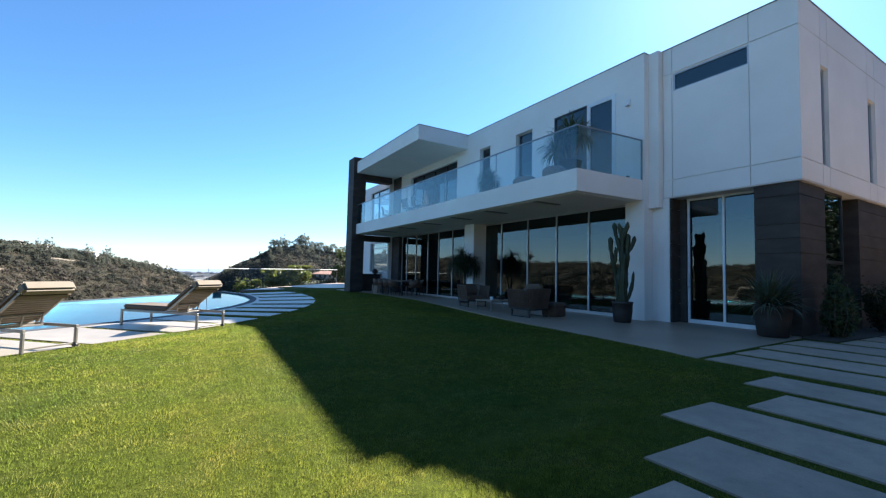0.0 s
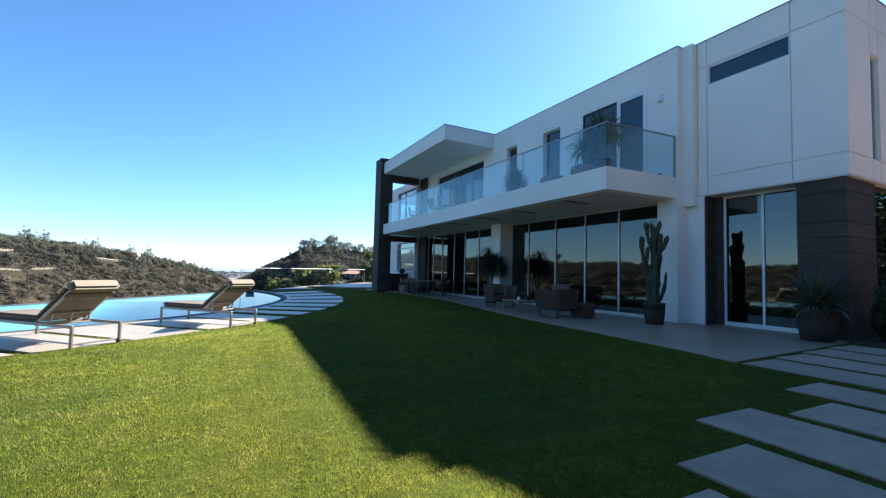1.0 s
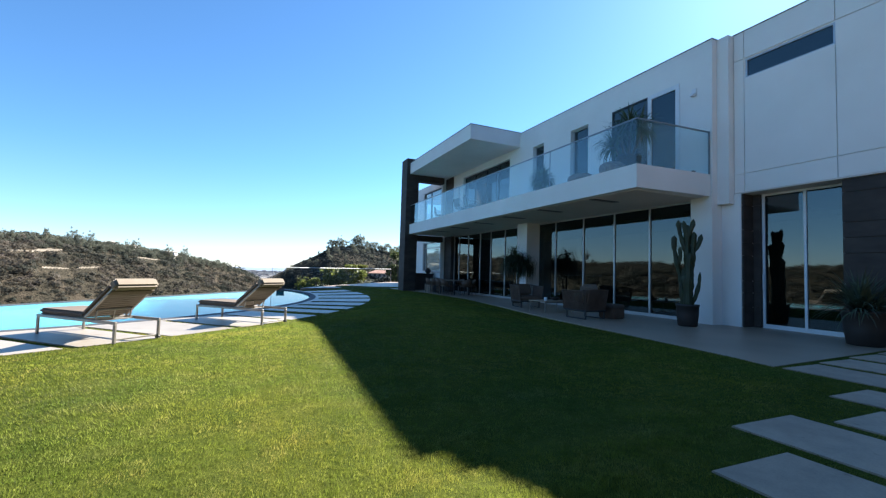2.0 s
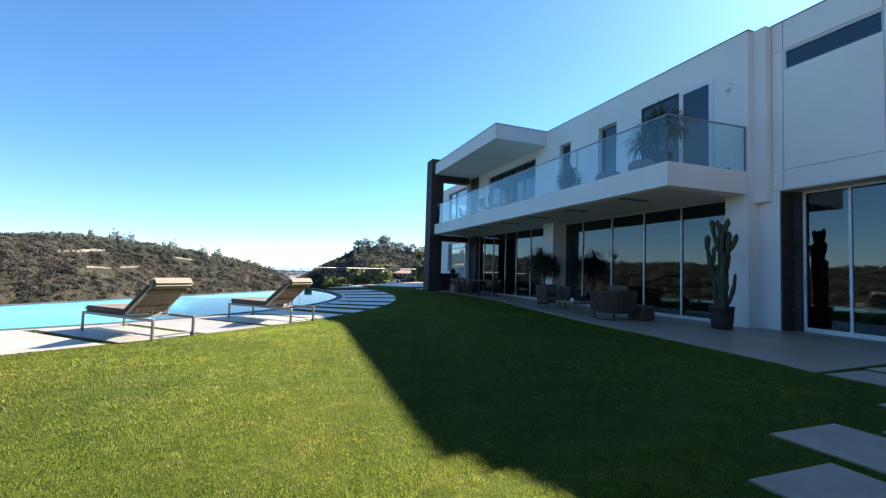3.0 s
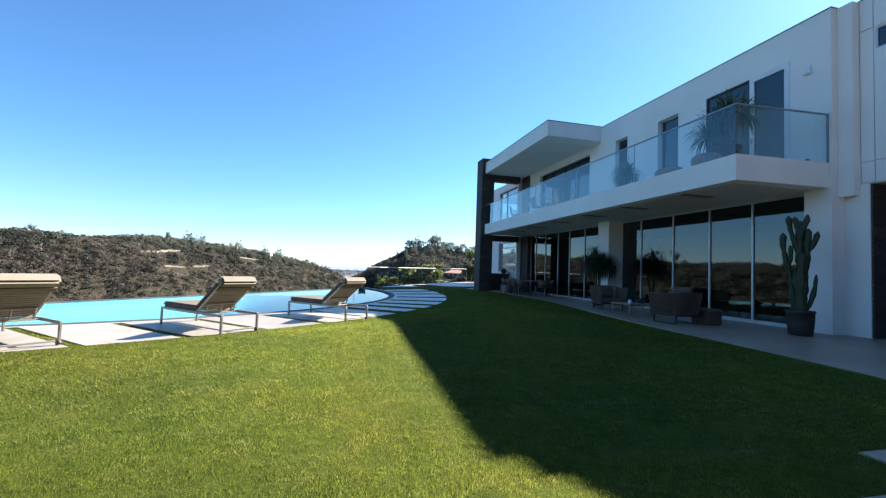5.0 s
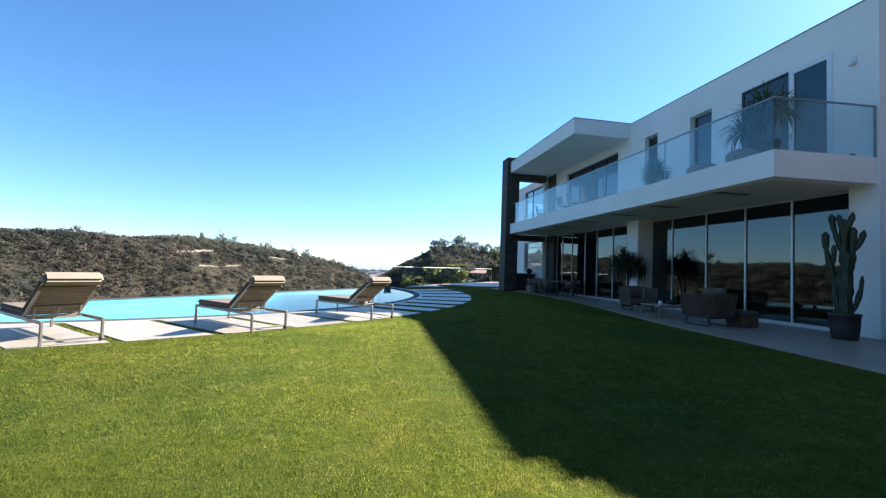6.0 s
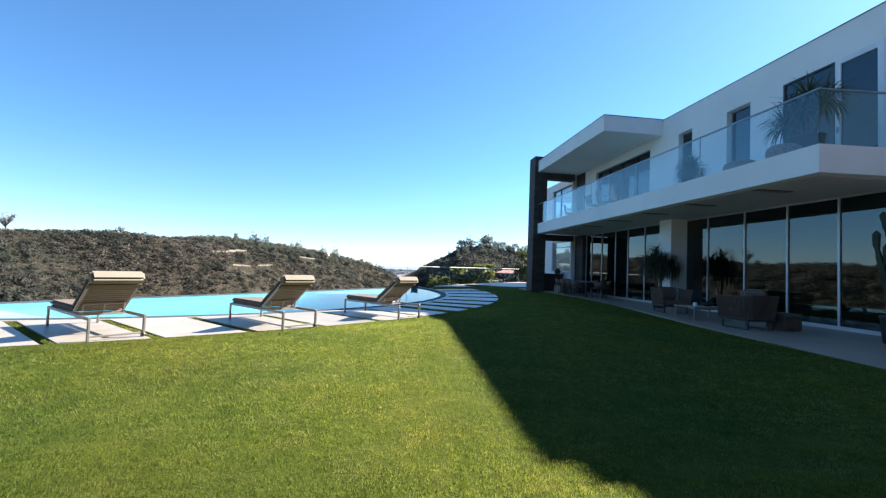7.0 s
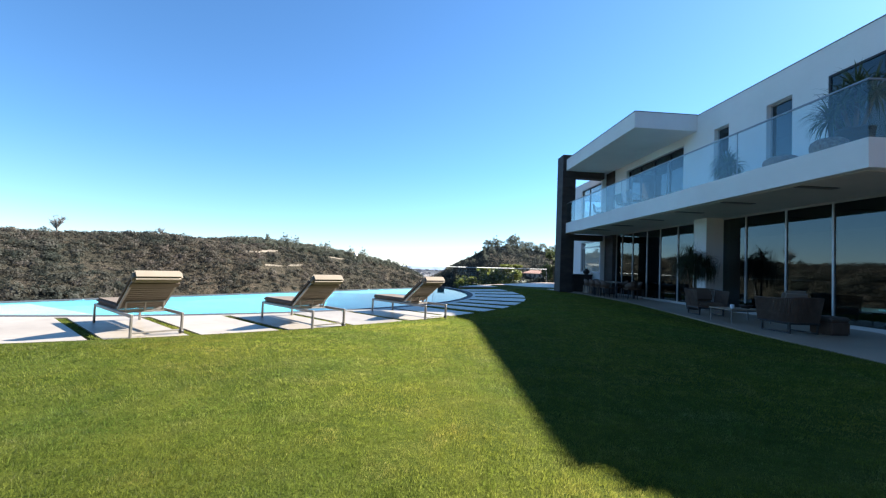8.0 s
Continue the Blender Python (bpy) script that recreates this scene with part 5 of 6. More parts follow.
bowl = thing("bowl", "small dark bowl with green succulent on the coffee table", "bowl", at=(8.95, 11.15, 0.36))
bm = bmesh.new()
lathe(bm, [(0.07, 0), (0.10, 0.01), (0.15, 0.07), (0.165, 0.10), (0.15, 0.10), (0.10, 0.05)], 20)
part("dish", bm, POT, bowl)
part("succulent", strap_leaves((0, 0, 0.06), 40, 0.15, 0.03, 0.3, (15, 85), 61), LEAF, bowl, "green succulent leaves")
candle = thing("candle", "short white candle on the coffee table", "candle", at=(8.45, 11.0, 0.36))
bm = bmesh.new()
lathe(bm, [(0.045, 0), (0.05, 0.005), (0.05, 0.10), (0.04, 0.105)], 16)
part("wax", bm, WHITE_METAL, candle)

# dining table with chairs at the far end
dining = thing("dining_table", "long dark timber dining table", "dining table", at=(9.95, 21.2, 0), turn=0)
part("tabletop", boxes((-0.5, 0.5, -1.5, 1.5, 0.70, 0.75), bevel=0.008), WOOD, dining)
for x in (-0.42, 0.42):
    for y in (-1.3, 1.3):
        bm = bmesh.new()
        bar(bm, (x, y, 0), (x, y, 0.70), 0.06, 0.06)
        part("leg", bm, DARK_METAL, dining)

def make_dining_chair(at, turn):
    ob = thing("dining_chair", "brown dining chair with slim dark legs at the table", "chair", at, turn, "chairs round the dining table")
    for x in (-0.21, 0.21):
        for y in (-0.2, 0.2):
            bm = bmesh.new()
            tube(bm, [(x * 1.12, y * 1.12, 0), (x, y, 0.44)], [0.011, 0.015], 7)
            part("leg", bm, DARK_METAL, ob)
    part("seat", boxes((-0.25, 0.25, -0.24, 0.24, 0.43, 0.49), bevel=0.02), WICKER, ob)
    bm = bmesh.new()
    n = 12
    rows = []
    for k in range(n + 1):
        a = math.pi * (k / n)
        c, s = math.cos(a), math.sin(a)
        tz = 0.66 + 0.16 * s
        rows.append([bm.verts.new((0.26 * c, 0.02 + 0.24 * s, 0.48)), bm.verts.new((0.30 * c, 0.02 + 0.29 * s, tz)), bm.verts.new((0.275 * c, 0.02 + 0.265 * s, tz)), bm.verts.new((0.235 * c, 0.02 + 0.215 * s, 0.48))])
    for a, b in zip(rows, rows[1:]):
        for k in range(4):
            bm.faces.new((a[k], a[(k + 1) % 4], b[(k + 1) % 4], b[k])).smooth = True
    bm.faces.new(rows[0]), bm.faces.new(rows[-1][::-1])
    part("backrest", bm, WICKER, ob)
    return ob


dc = make_dining_chair((9.2, 20.2, 0), 90)
for k, (x, y, a) in enumerate(((9.2, 20.9, 88), (9.2, 21.6, 92), (9.2, 22.3, 90), (10.6, 20.2, -90), (10.6, 20.9, -92), (10.6, 21.6, -88), (9.95, 19.4, 180), (9.95, 22.95, 2))):
    copy_thing(dc, pose(x, y, 0, 0, 0, a))
planter = thing("low_planter", "pale low concrete planter box at the patio's end", "planter", at=(9.9, 23.6, 0))
bm = bmesh.new()
pot_square(bm, 0.8, 0.8, 0.42)
part("box", bm, CONCRETE, planter)
part("soil", boxes((-0.33, 0.33, -0.33, 0.33, 0.3, 0.36)), SOIL, planter)

# dark counter between the stone fin and the wing
counter = thing("outdoor_counter", "dark stone outdoor counter behind the dining table", "counter", at=(0, 0, 0))
part("base", boxes((9.0, 10.55, 25.3, 25.85, -0.1, 0.98)), STONE, counter)
part("worktop", boxes((8.95, 10.6, 25.24, 25.9, 0.982, 1.05), bevel=0.006), DARK_METAL, counter, "dark smooth worktop")

vase = thing("vase", "dark round vase at the end of the outdoor counter", "vase", at=(10.3, 25.55, 1.052))
bm = bmesh.new()
lathe(bm, [(0.08, 0), (0.17, 0.06), (0.21, 0.16), (0.13, 0.27), (0.08, 0.31), (0.09, 0.34)], 20)
part("body", bm, POT, vase)

# chairs on the balcony
def make_balcony_chair(at, turn):
    ob = thing("balcony_chair", "light metal armchair on the balcony", "chair", at, turn, "balcony chairs")
    for x in (-0.27, 0.27):
        bm = bmesh.new()
        tube(bm, [(x, -0.25, 0), (x, -0.27, 0.62), (x, 0.12, 0.64), (x * 0.98, 0.3, 0.86)], 0.014, 7)
        part("arm_frame", bm, METAL, ob)
        bm = bmesh.new()
        tube(bm, [(x, 0.26, 0), (x, 0.2, 0.4), (x * 0.98, 0.3, 0.86)], 0.014, 7)
        part("rear_leg", bm, METAL, ob)
    part("seat", boxes((-0.25, 0.25, -0.25, 0.24, 0.38, 0.43), bevel=0.015), CUSHION, ob)
    bm = boxes((-0.25, 0.25, -0.02, 0.02, 0, 0.42), bevel=0.012)
    bmesh.ops.transform(bm, matrix=pose(0, 0.24, 0.44, -12), verts=bm.verts)
    part("backrest", bm, CUSHION, ob)
    return ob


bc = make_balcony_chair((9.3, 18.9, 3.94), 95)
copy_thing(bc, pose(9.3, 17.9, 3.94, 0, 0, 80))
copy_thing(bc, pose(9.5, 22.0, 3.94, 0, 0, 60))

# ---- far terrace: glass balustrade and a dark box at the pool's tip ----
fence = thing("glass_balustrade", "low frameless glass balustrade at the terrace's edge", "balustrade", at=(0, 0, 0))
run = [Vector((x, y, 0.03 + 0.009 * (y - 25.75))) for x, y in EDGE_RUN]
for a, b in zip(run, run[1:]):
    d = (b - a).normalized() * 0.02
    bm = bmesh.new()
    bar(bm, a + d + Vector((0, 0, 0.53)), b - d + Vector((0, 0, 0.53)), 0.014, 1.18)
    p = part("glass_panel", bm, FENCE_GLASS, fence, "clear glass panel")
    p.visible_shadow = False
    bm = bmesh.new()
    bar(bm, a + Vector((0, 0, 1.135)), b + Vector((0, 0, 1.135)), 0.05, 0.035)
    part("top_rail", bm, WHITE_METAL, fence, "pale metal top rail")
for a in (run[0], run[-1]):
    part("post", boxes((a.x - 0.012, a.x + 0.012, a.y - 0.016, a.y + 0.016, -0.12, 1.12)), METAL, fence)
tip_box = thing("pump_box", "small dark box on the pool's far edge", "box", at=(1.5, 26.35, -0.128))
part("body", boxes((-0.2, 0.2, -0.17, 0.17, 0, 0.3), bevel=0.02), DARK_METAL, tip_box)
part("lid", boxes((-0.23, 0.23, -0.2, 0.2, 0.302, 0.34), bevel=0.01), DARK_METAL, tip_box)

# ---- hills: trees, scrub, far houses, cut terraces ----
def make_tree(name, label, h, w, lean, seed, mat=TREE_LEAF, tall=False):
    ob = thing(name, label, "tree", group="hill trees")
    r = np.random.default_rng(seed)
    bm = bmesh.new()
    top = Vector((lean * h, 0, h * 0.8))
    tube(bm, [(0, 0, -0.8), (lean * h * 0.3, 0, h * 0.35), top], [0.045 * h * 0.6, 0.03 * h * 0.6, 0.008 * h], 7)
    pts = []
    for k in range(36 if tall else 26):
        a, up = r.uniform(0, 6.28), r.uniform(0, 1)
        # a tall crown is a loose plume, a broad one a dome
        girth = (1.0 - 0.55 * up * up) * (0.4 + 0.6 * min(1, up * 2.5)) if tall else math.sqrt(max(0.06, 1 - (1.5 * up - 0.45) ** 2))
        q = w * 0.40 * girth * math.sqrt(r.uniform(0.05, 1))
        e = Vector((lean * h * up + math.cos(a) * q, math.sin(a) * q, h * ((0.16 + 0.82 * up) if tall else (0.14 + 0.72 * up))))
        blob = h * (r.uniform(0.045, 0.085) if tall else r.uniform(0.08, 0.14))
        if k % 2 == 0:
            s = Vector((lean * h * 0.5 * up, 0, max(e.z - 0.2 * h, 0.1 * h)))
            tube(bm, [s, (s + e) / 2 + Vector((0, 0, -0.02 * h)), e], [0.010 * h, 0.007 * h, 0.003 * h], 5)
        n = 22 if tall else 32
        u = r.normal(size=(n, 3))
        u *= (r.uniform(0.25, 1.0, (n, 1)) ** 0.5) / np.linalg.norm(u, axis=1)[:, None]
        pts.append(np.array(e) + u * np.array([blob, blob, blob * (1.5 if tall else 0.8)]))
    part("trunk", bm, BARK, ob)
    v, f = leaf_cloud(np.concatenate(pts), (0.026 if tall else 0.036) * h, seed, 0.6)
    part("crown", raw("crown", v, f, mat), mat, ob)
    return ob


def at_bearing(az, r):
    return r * math.sin(radians(az)), r * math.cos(radians(az))


def crest_at(az):
    return 330 + 60 * math.sin(radians(az * 2.3)) if az < 1.5 else 270 + 40 * math.sin(radians(az * 3))


kinds = [
    make_tree("hill_tree", "round dark green oak on the hillside", 7.0, 7.0, 0.03, 71),
    make_tree("hill_tree", "broad olive-green tree on the ridge", 6.0, 7.5, -0.05, 72),
    make_tree("hill_tree", "tall slim eucalyptus on the ridge", 9.0, 6.5, 0.04, 73, tall=True),
    make_tree("hill_tree", "narrow dark cypress-like tree on the ridge", 8.0, 3.8, 0.0, 74, tall=True),
    make_tree("hill_tree", "low spreading tree among the scrub", 4.5, 6.0, 0.08, 75),
]
r = np.random.default_rng(5)
spots = []
for az in np.concatenate([np.linspace(-22.5, -7, 62), np.linspace(-7, -3, 8), np.linspace(-75, -24, 14)]):
    spots.append((az + r.uniform(-0.3, 0.3), crest_at(az) - r.uniform(-4, 24), r.choice([0, 1, 2, 3, 4], p=[0.29, 0.29, 0.18, 0.06, 0.18]) if az > -23 else 4))
for az in np.linspace(-20, -9.5, 34):
    spots.append((az + r.uniform(-0.3, 0.3), crest_at(az) - r.uniform(2, 26), r.choice([0, 1, 0, 4])))
for az in np.linspace(-8, -1.5, 18):
    spots.append((az + r.uniform(-0.2, 0.2), crest_at(az) - r.uniform(-2, 16), r.choice([2, 1, 0, 4])))
for az in np.linspace(3.6, 24, 46):
    spots.append((az + r.uniform(-0.3, 0.3), crest_at(az) - r.uniform(-4, 45), r.choice([0, 1, 2, 3, 4], p=[0.36, 0.34, 0.1, 0.1, 0.1])))
for az in (13.6, 14.3, 15.0, 16.3, 16.9, 18.2, 8.0, 9.5, 11.0, 12.3):
    spots.append((az, 234 - r.uniform(0, 16), r.choice([0, 1, 4])))
for az in np.linspace(-23, -6, 60):
    spots.append((az + r.uniform(-0.3, 0.3), crest_at(az) - r.uniform(0, 18), r.choice([1, 4])))
spots = [(*p, None) for p in spots]
spots.append((-39.9, crest_at(-39.9) - 3, 4, 1.0))
# the groves on the near hill's top
for az, k, size_ in ((7.7, 3, 0.4), (9.3, 0, 0.85), (9.8, 1, 0.95), (10.3, 2, 0.75), (10.8, 0, 0.8), (11.7, 4, 0.7), (12.3, 1, 1.05), (12.7, 0, 1.2), (13.0, 2, 0.85), (13.7, 0, 0.8), (14.4, 1, 0.95), (14.9, 0, 0.9), (15.6, 1, 0.8), (16.4, 0, 0.9), (17.2, 1, 0.9), (18.1, 0, 0.9)):
    spots.append((az, crest_at(az) - 6, k, size_ * 1.5))
for az, k, size_ in ((11.4, 1, 1.1), (12.6, 0, 0.9), (13.9, 1, 0.8), (17.0, 0, 1.1), (18.2, 1, 1.2), (19.3, 0, 1.0), (14.5, 1, 0.7), (15.3, 4, 0.8), (16.3, 0, 0.65), (14.2, 0, 0.55), (15.9, 1, 0.5), (16.8, 4, 0.6), (17.7, 0, 0.5)):
    spots.append((az, 228, k, size_))
for n_, (az, rad, k, fixed) in enumerate(spots):
    x, y = at_bearing(az, rad)
    size_ = (r.uniform(0.5, 0.85) if k in (0, 1) else r.uniform(0.55, 1.15)) if az < 0 else r.uniform(0.3, 0.6) if az < 8.5 else r.uniform(0.45, 0.8)
    size_ = fixed or size_
    m = pose(x, y, land_at(x, y) - 1.0 * size_, 0, 0, r.uniform(0, 360)) @ Matrix.Scale(size_, 4)
    if n_ < len(kinds):
        kinds[n_].matrix_basis = m
        continue
    src = kinds[k]
    ob = copy_thing(src, m)
    ob.matrix_basis = m

# thicket between the ridge's trees, as one mass
heads = []
for az in np.concatenate([np.linspace(-22, -5.5, 90), np.linspace(-21.5, -5.0, 90), np.linspace(9, 24, 40)]):
    rad, tall_ = crest_at(az) + r.uniform(-9, 5), r.uniform(1.4, 3.6)
    x, y = at_bearing(az + r.uniform(-0.25, 0.25), rad)
    z = land_at(x, y)
    for k in range(7):
        c = np.array([x, y, z + tall_ * 0.5]) + r.normal(size=3) * np.array([1.1, 1.1, 0.28 * tall_])
        u = r.normal(size=(55, 3))
        u *= (r.uniform(0.25, 1.0, (55, 1)) ** 0.5) / np.linalg.norm(u, axis=1)[:, None]
        heads.append(c + u * r.uniform(0.5, 1.0) * np.array([1.0, 1.0, 0.8]))
v, f = leaf_cloud(np.concatenate(heads), 0.2, 77, 0.7)
tagged(new("ridge_thicket", raw("ridge_thicket", v, f, TREE_LEAF)), "olive-green thicket between the ridge's trees", "thicket", kind="stuff")

# a leafless tree on the open ridge, and a second one further on
def bare_tree(label, az, back, h, seed):
    x, y = at_bearing(az, crest_at(az) - back)
    ob = thing("bare_tree", label, "tree", at=(x, y, land_at(x, y)))
    g = np.random.default_rng(seed)
    bm = bmesh.new()
    tube(bm, [(0, 0, -1), (0.02 * h, 0, h * 0.22), (0.0, 0.03 * h, h * 0.42)], [0.045 * h, 0.036 * h, 0.026 * h], 7)
    part("trunk", bm, DRY_BARK, ob)
    for k in range(15):
        a, lift = g.uniform(0, 6.28), g.uniform(0.25, 0.55) * h
        s0 = Vector((0, 0, h * g.uniform(0.2, 0.42)))
        e0 = s0 + Vector((math.cos(a) * 0.3 * h, math.sin(a) * 0.3 * h, lift))
        bm = bmesh.new()
        tube(bm, [s0, s0.lerp(e0, 0.5) + Vector((0, 0, -0.04 * h)), e0], [0.02 * h, 0.014 * h, 0.006 * h], 5)
        for q in range(14):
            t = g.uniform(0.35, 1.0)
            b0 = s0.lerp(e0, t)
            tip = b0 + Vector((g.normal() * 0.11 * h, g.normal() * 0.11 * h, abs(g.normal()) * 0.12 * h))
            tube(bm, [b0, b0.lerp(tip, 0.5), tip], [0.008 * h, 0.006 * h, 0.004 * h], 4)
        part("limb", bm, DRY_BARK, ob)


bare_tree("leafless grey tree alone on the ridge", -38.9, 2, 9.0, 301)
bare_tree("small leafless shrub on the ridge", -30.2, 2, 5.0, 302)

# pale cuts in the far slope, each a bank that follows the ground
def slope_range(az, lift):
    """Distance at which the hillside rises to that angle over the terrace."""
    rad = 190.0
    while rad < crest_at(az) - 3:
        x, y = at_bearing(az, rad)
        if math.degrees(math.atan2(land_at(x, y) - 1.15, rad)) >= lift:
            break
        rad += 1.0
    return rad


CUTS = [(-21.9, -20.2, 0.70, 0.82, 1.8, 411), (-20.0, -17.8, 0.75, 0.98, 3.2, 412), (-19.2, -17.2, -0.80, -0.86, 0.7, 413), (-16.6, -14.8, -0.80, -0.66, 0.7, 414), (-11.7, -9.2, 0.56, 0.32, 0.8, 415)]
DIRT = surface("pale_cut_earth", (0.09, 0.075, 0.056), (0.21, 0.175, 0.135), 0.35, 2, 0.95, relief=0.0)
bank_lines = []
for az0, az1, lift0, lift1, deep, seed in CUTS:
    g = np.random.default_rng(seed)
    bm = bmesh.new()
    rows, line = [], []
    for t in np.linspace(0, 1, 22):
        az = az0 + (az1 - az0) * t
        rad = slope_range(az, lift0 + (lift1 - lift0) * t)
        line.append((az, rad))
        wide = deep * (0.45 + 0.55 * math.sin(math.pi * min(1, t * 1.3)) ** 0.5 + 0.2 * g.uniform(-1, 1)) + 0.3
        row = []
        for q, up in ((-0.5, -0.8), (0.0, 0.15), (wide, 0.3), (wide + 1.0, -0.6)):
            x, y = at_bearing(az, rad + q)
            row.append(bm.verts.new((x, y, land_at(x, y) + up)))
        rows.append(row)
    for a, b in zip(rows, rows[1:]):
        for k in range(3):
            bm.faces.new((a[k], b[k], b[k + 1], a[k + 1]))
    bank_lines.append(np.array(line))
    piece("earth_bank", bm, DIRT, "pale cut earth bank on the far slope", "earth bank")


# scrub: thousands of bushes as one mass
def scrub(name, label, count, az0, az1, r0, r1, size, seed, mat, fuzz=60):
    g = np.random.default_rng(seed)
    az, rad = g.uniform(az0, az1, count), np.sqrt(g.uniform(r0 ** 2, r1 ** 2, count))
    x, y = rad * np.sin(np.radians(az)), rad * np.cos(np.radians(az))
    clump = np.sin(x * 0.11 + 2 * np.sin(y * 0.05)) + np.sin(y * 0.09 - 1.5 * np.sin(x * 0.07))
    cr = np.where(az < 1.5, 330 + 60 * np.sin(np.radians(az * 2.3)), 270 + 40 * np.sin(np.radians(az * 3)))
    keep = (clump + g.uniform(-1.6, 1.6, count) > -2.2) & (rad < cr + 24)
    for line in bank_lines:
        inside = (az > line[0, 0] - 0.1) & (az < line[-1, 0] + 0.1)
        gap = rad - np.interp(az, line[:, 0], line[:, 1])
        keep &= ~(inside & (gap > -5) & (gap < 4))
    x, y, rad, cr, clump = x[keep], y[keep], rad[keep], cr[keep], clump[keep]
    z = land_height(x, y) + fold(x, y) * (1 - np.exp(-((rad - cr) / 25.0) ** 2))
    s = size * (0.35 + 0.85 * g.uniform(0, 1, len(x)) ** 2.5) * (1 + 0.25 * clump) + 0.3
    n = len(x)
    # leaves on a shell round each bush, facing outwards more or less
    u = g.normal(size=(n, fuzz, 3))
    u[..., 2] = np.abs(u[..., 2]) - 0.25
    u /= np.linalg.norm(u, axis=-1, keepdims=True)
    p = np.stack([x, y, z + s * 0.08], -1)[:, None] + u * (s[:, None, None] * np.array([0.6, 0.6, 0.36])) * g.uniform(0.8, 1.12, (n, fuzz, 1))
    face = (u + 0.16 * g.normal(size=u.shape)).reshape(-1, 3)
    d = np.cross(face, g.normal(size=face.shape))
    d /= np.linalg.norm(d, axis=1)[:, None]
    e = np.cross(face, d)
    e /= np.linalg.norm(e, axis=1)[:, None]
    half = ((np.repeat(s, fuzz) * 0.06 + 0.11) * g.uniform(0.6, 1.4, n * fuzz))[:, None]
    p = p.reshape(-1, 3)
    v = np.stack([p - d * half, p + d * half, p + e * half * 1.5], 1).reshape(-1, 3)
    f = np.arange(n * fuzz * 3).reshape(-1, 3)
    tagged(new(name, raw(name, v, f.tolist(), mat)), label, "scrub", kind="stuff")


scrub("hill_scrub", "dry olive and brown chaparral bushes over the hillside", 11500, -75, 1.5, 185, 400, 4.6, 91, SCRUB)
scrub("hill_brush", "low grey-brown brush between the larger bushes", 16000, -62, 1.5, 185, 395, 1.7, 92, SCRUB, 24)
scrub("hill_woods", "dark green brush and woods on the near hill", 15000, 0.5, 26, 150, 320, 2.4, 93, WOODS, 18)

# tall garden trees beyond the stepping slabs, and unseen ones behind the camera
def garden_tree(at, h, w, seed):
    ob = thing("garden_tree", "leafy green garden tree out of direct view at the garden's edge", "tree", at=at, group="garden trees")
    g = np.random.default_rng(seed)
    bm = bmesh.new()
    tube(bm, [(0, 0, -0.3), (0.1, 0.05, h * 0.3), (0.15, 0.1, h * 0.75)], [0.22, 0.16, 0.05], 9)
    pts = []
    for k in range(16):
        t, a = g.uniform(0.2, 0.75), g.uniform(0, 6.28)
        e = Vector((math.cos(a) * w * g.uniform(0.2, 0.45), math.sin(a) * w * g.uniform(0.2, 0.45), h * min(t + g.uniform(0.05, 0.25), 0.92)))
        tube(bm, [(0.1, 0.05, h * t), (e.x * 0.5, e.y * 0.5, (h * t + e.z) / 2), e], [0.07, 0.05, 0.02], 6)
        pts.append(np.array(e) + g.normal(size=(480, 3)) * np.array([w * 0.13, w * 0.13, h * 0.085]))
    part("trunk", bm, BARK, ob)
    v, f = leaf_cloud(np.concatenate(pts), 0.24, seed)
    part("crown", raw("crown", v, f, LEAF), LEAF, ob)


# the last five, from x = 6 leftwards, are added to block low sky light
for k, (x, y, h_, w_) in enumerate(((19, -15, 8.5, 7), (25, -17, 9.5, 8), (31, -14, 9, 8), (13, -18, 8, 7), (37, -8, 9, 8), (28, -6, 8, 7), (36, 0, 8.5, 8), (6, -17, 9, 8), (-1, -19, 9.5, 8), (-8, -17, 9, 8), (-15, -14, 8.5, 8), (-19, -7, 8, 7))):
    garden_tree((x, y, -2.8 if x > 30 or x < -10 else -1.8), h_ + 3.5, w_ * 1.25, 201 + k)

# houses on the hills
TILE_ROOF = surface("clay_tile_roof", (0.270, 0.140, 0.105), (0.350, 0.200, 0.155), 0.6, 3, 0.85, relief=0.0)
CREAM_WALL = surface("cream_plaster", (0.27, 0.235, 0.19), (0.33, 0.29, 0.24), 0.3, 4, 0.9, relief=0.0)


PALE_STONE = surface("grey_hill_masonry", (0.30, 0.29, 0.27), (0.38, 0.37, 0.34), 0.4, 3, 0.9, relief=0.0)


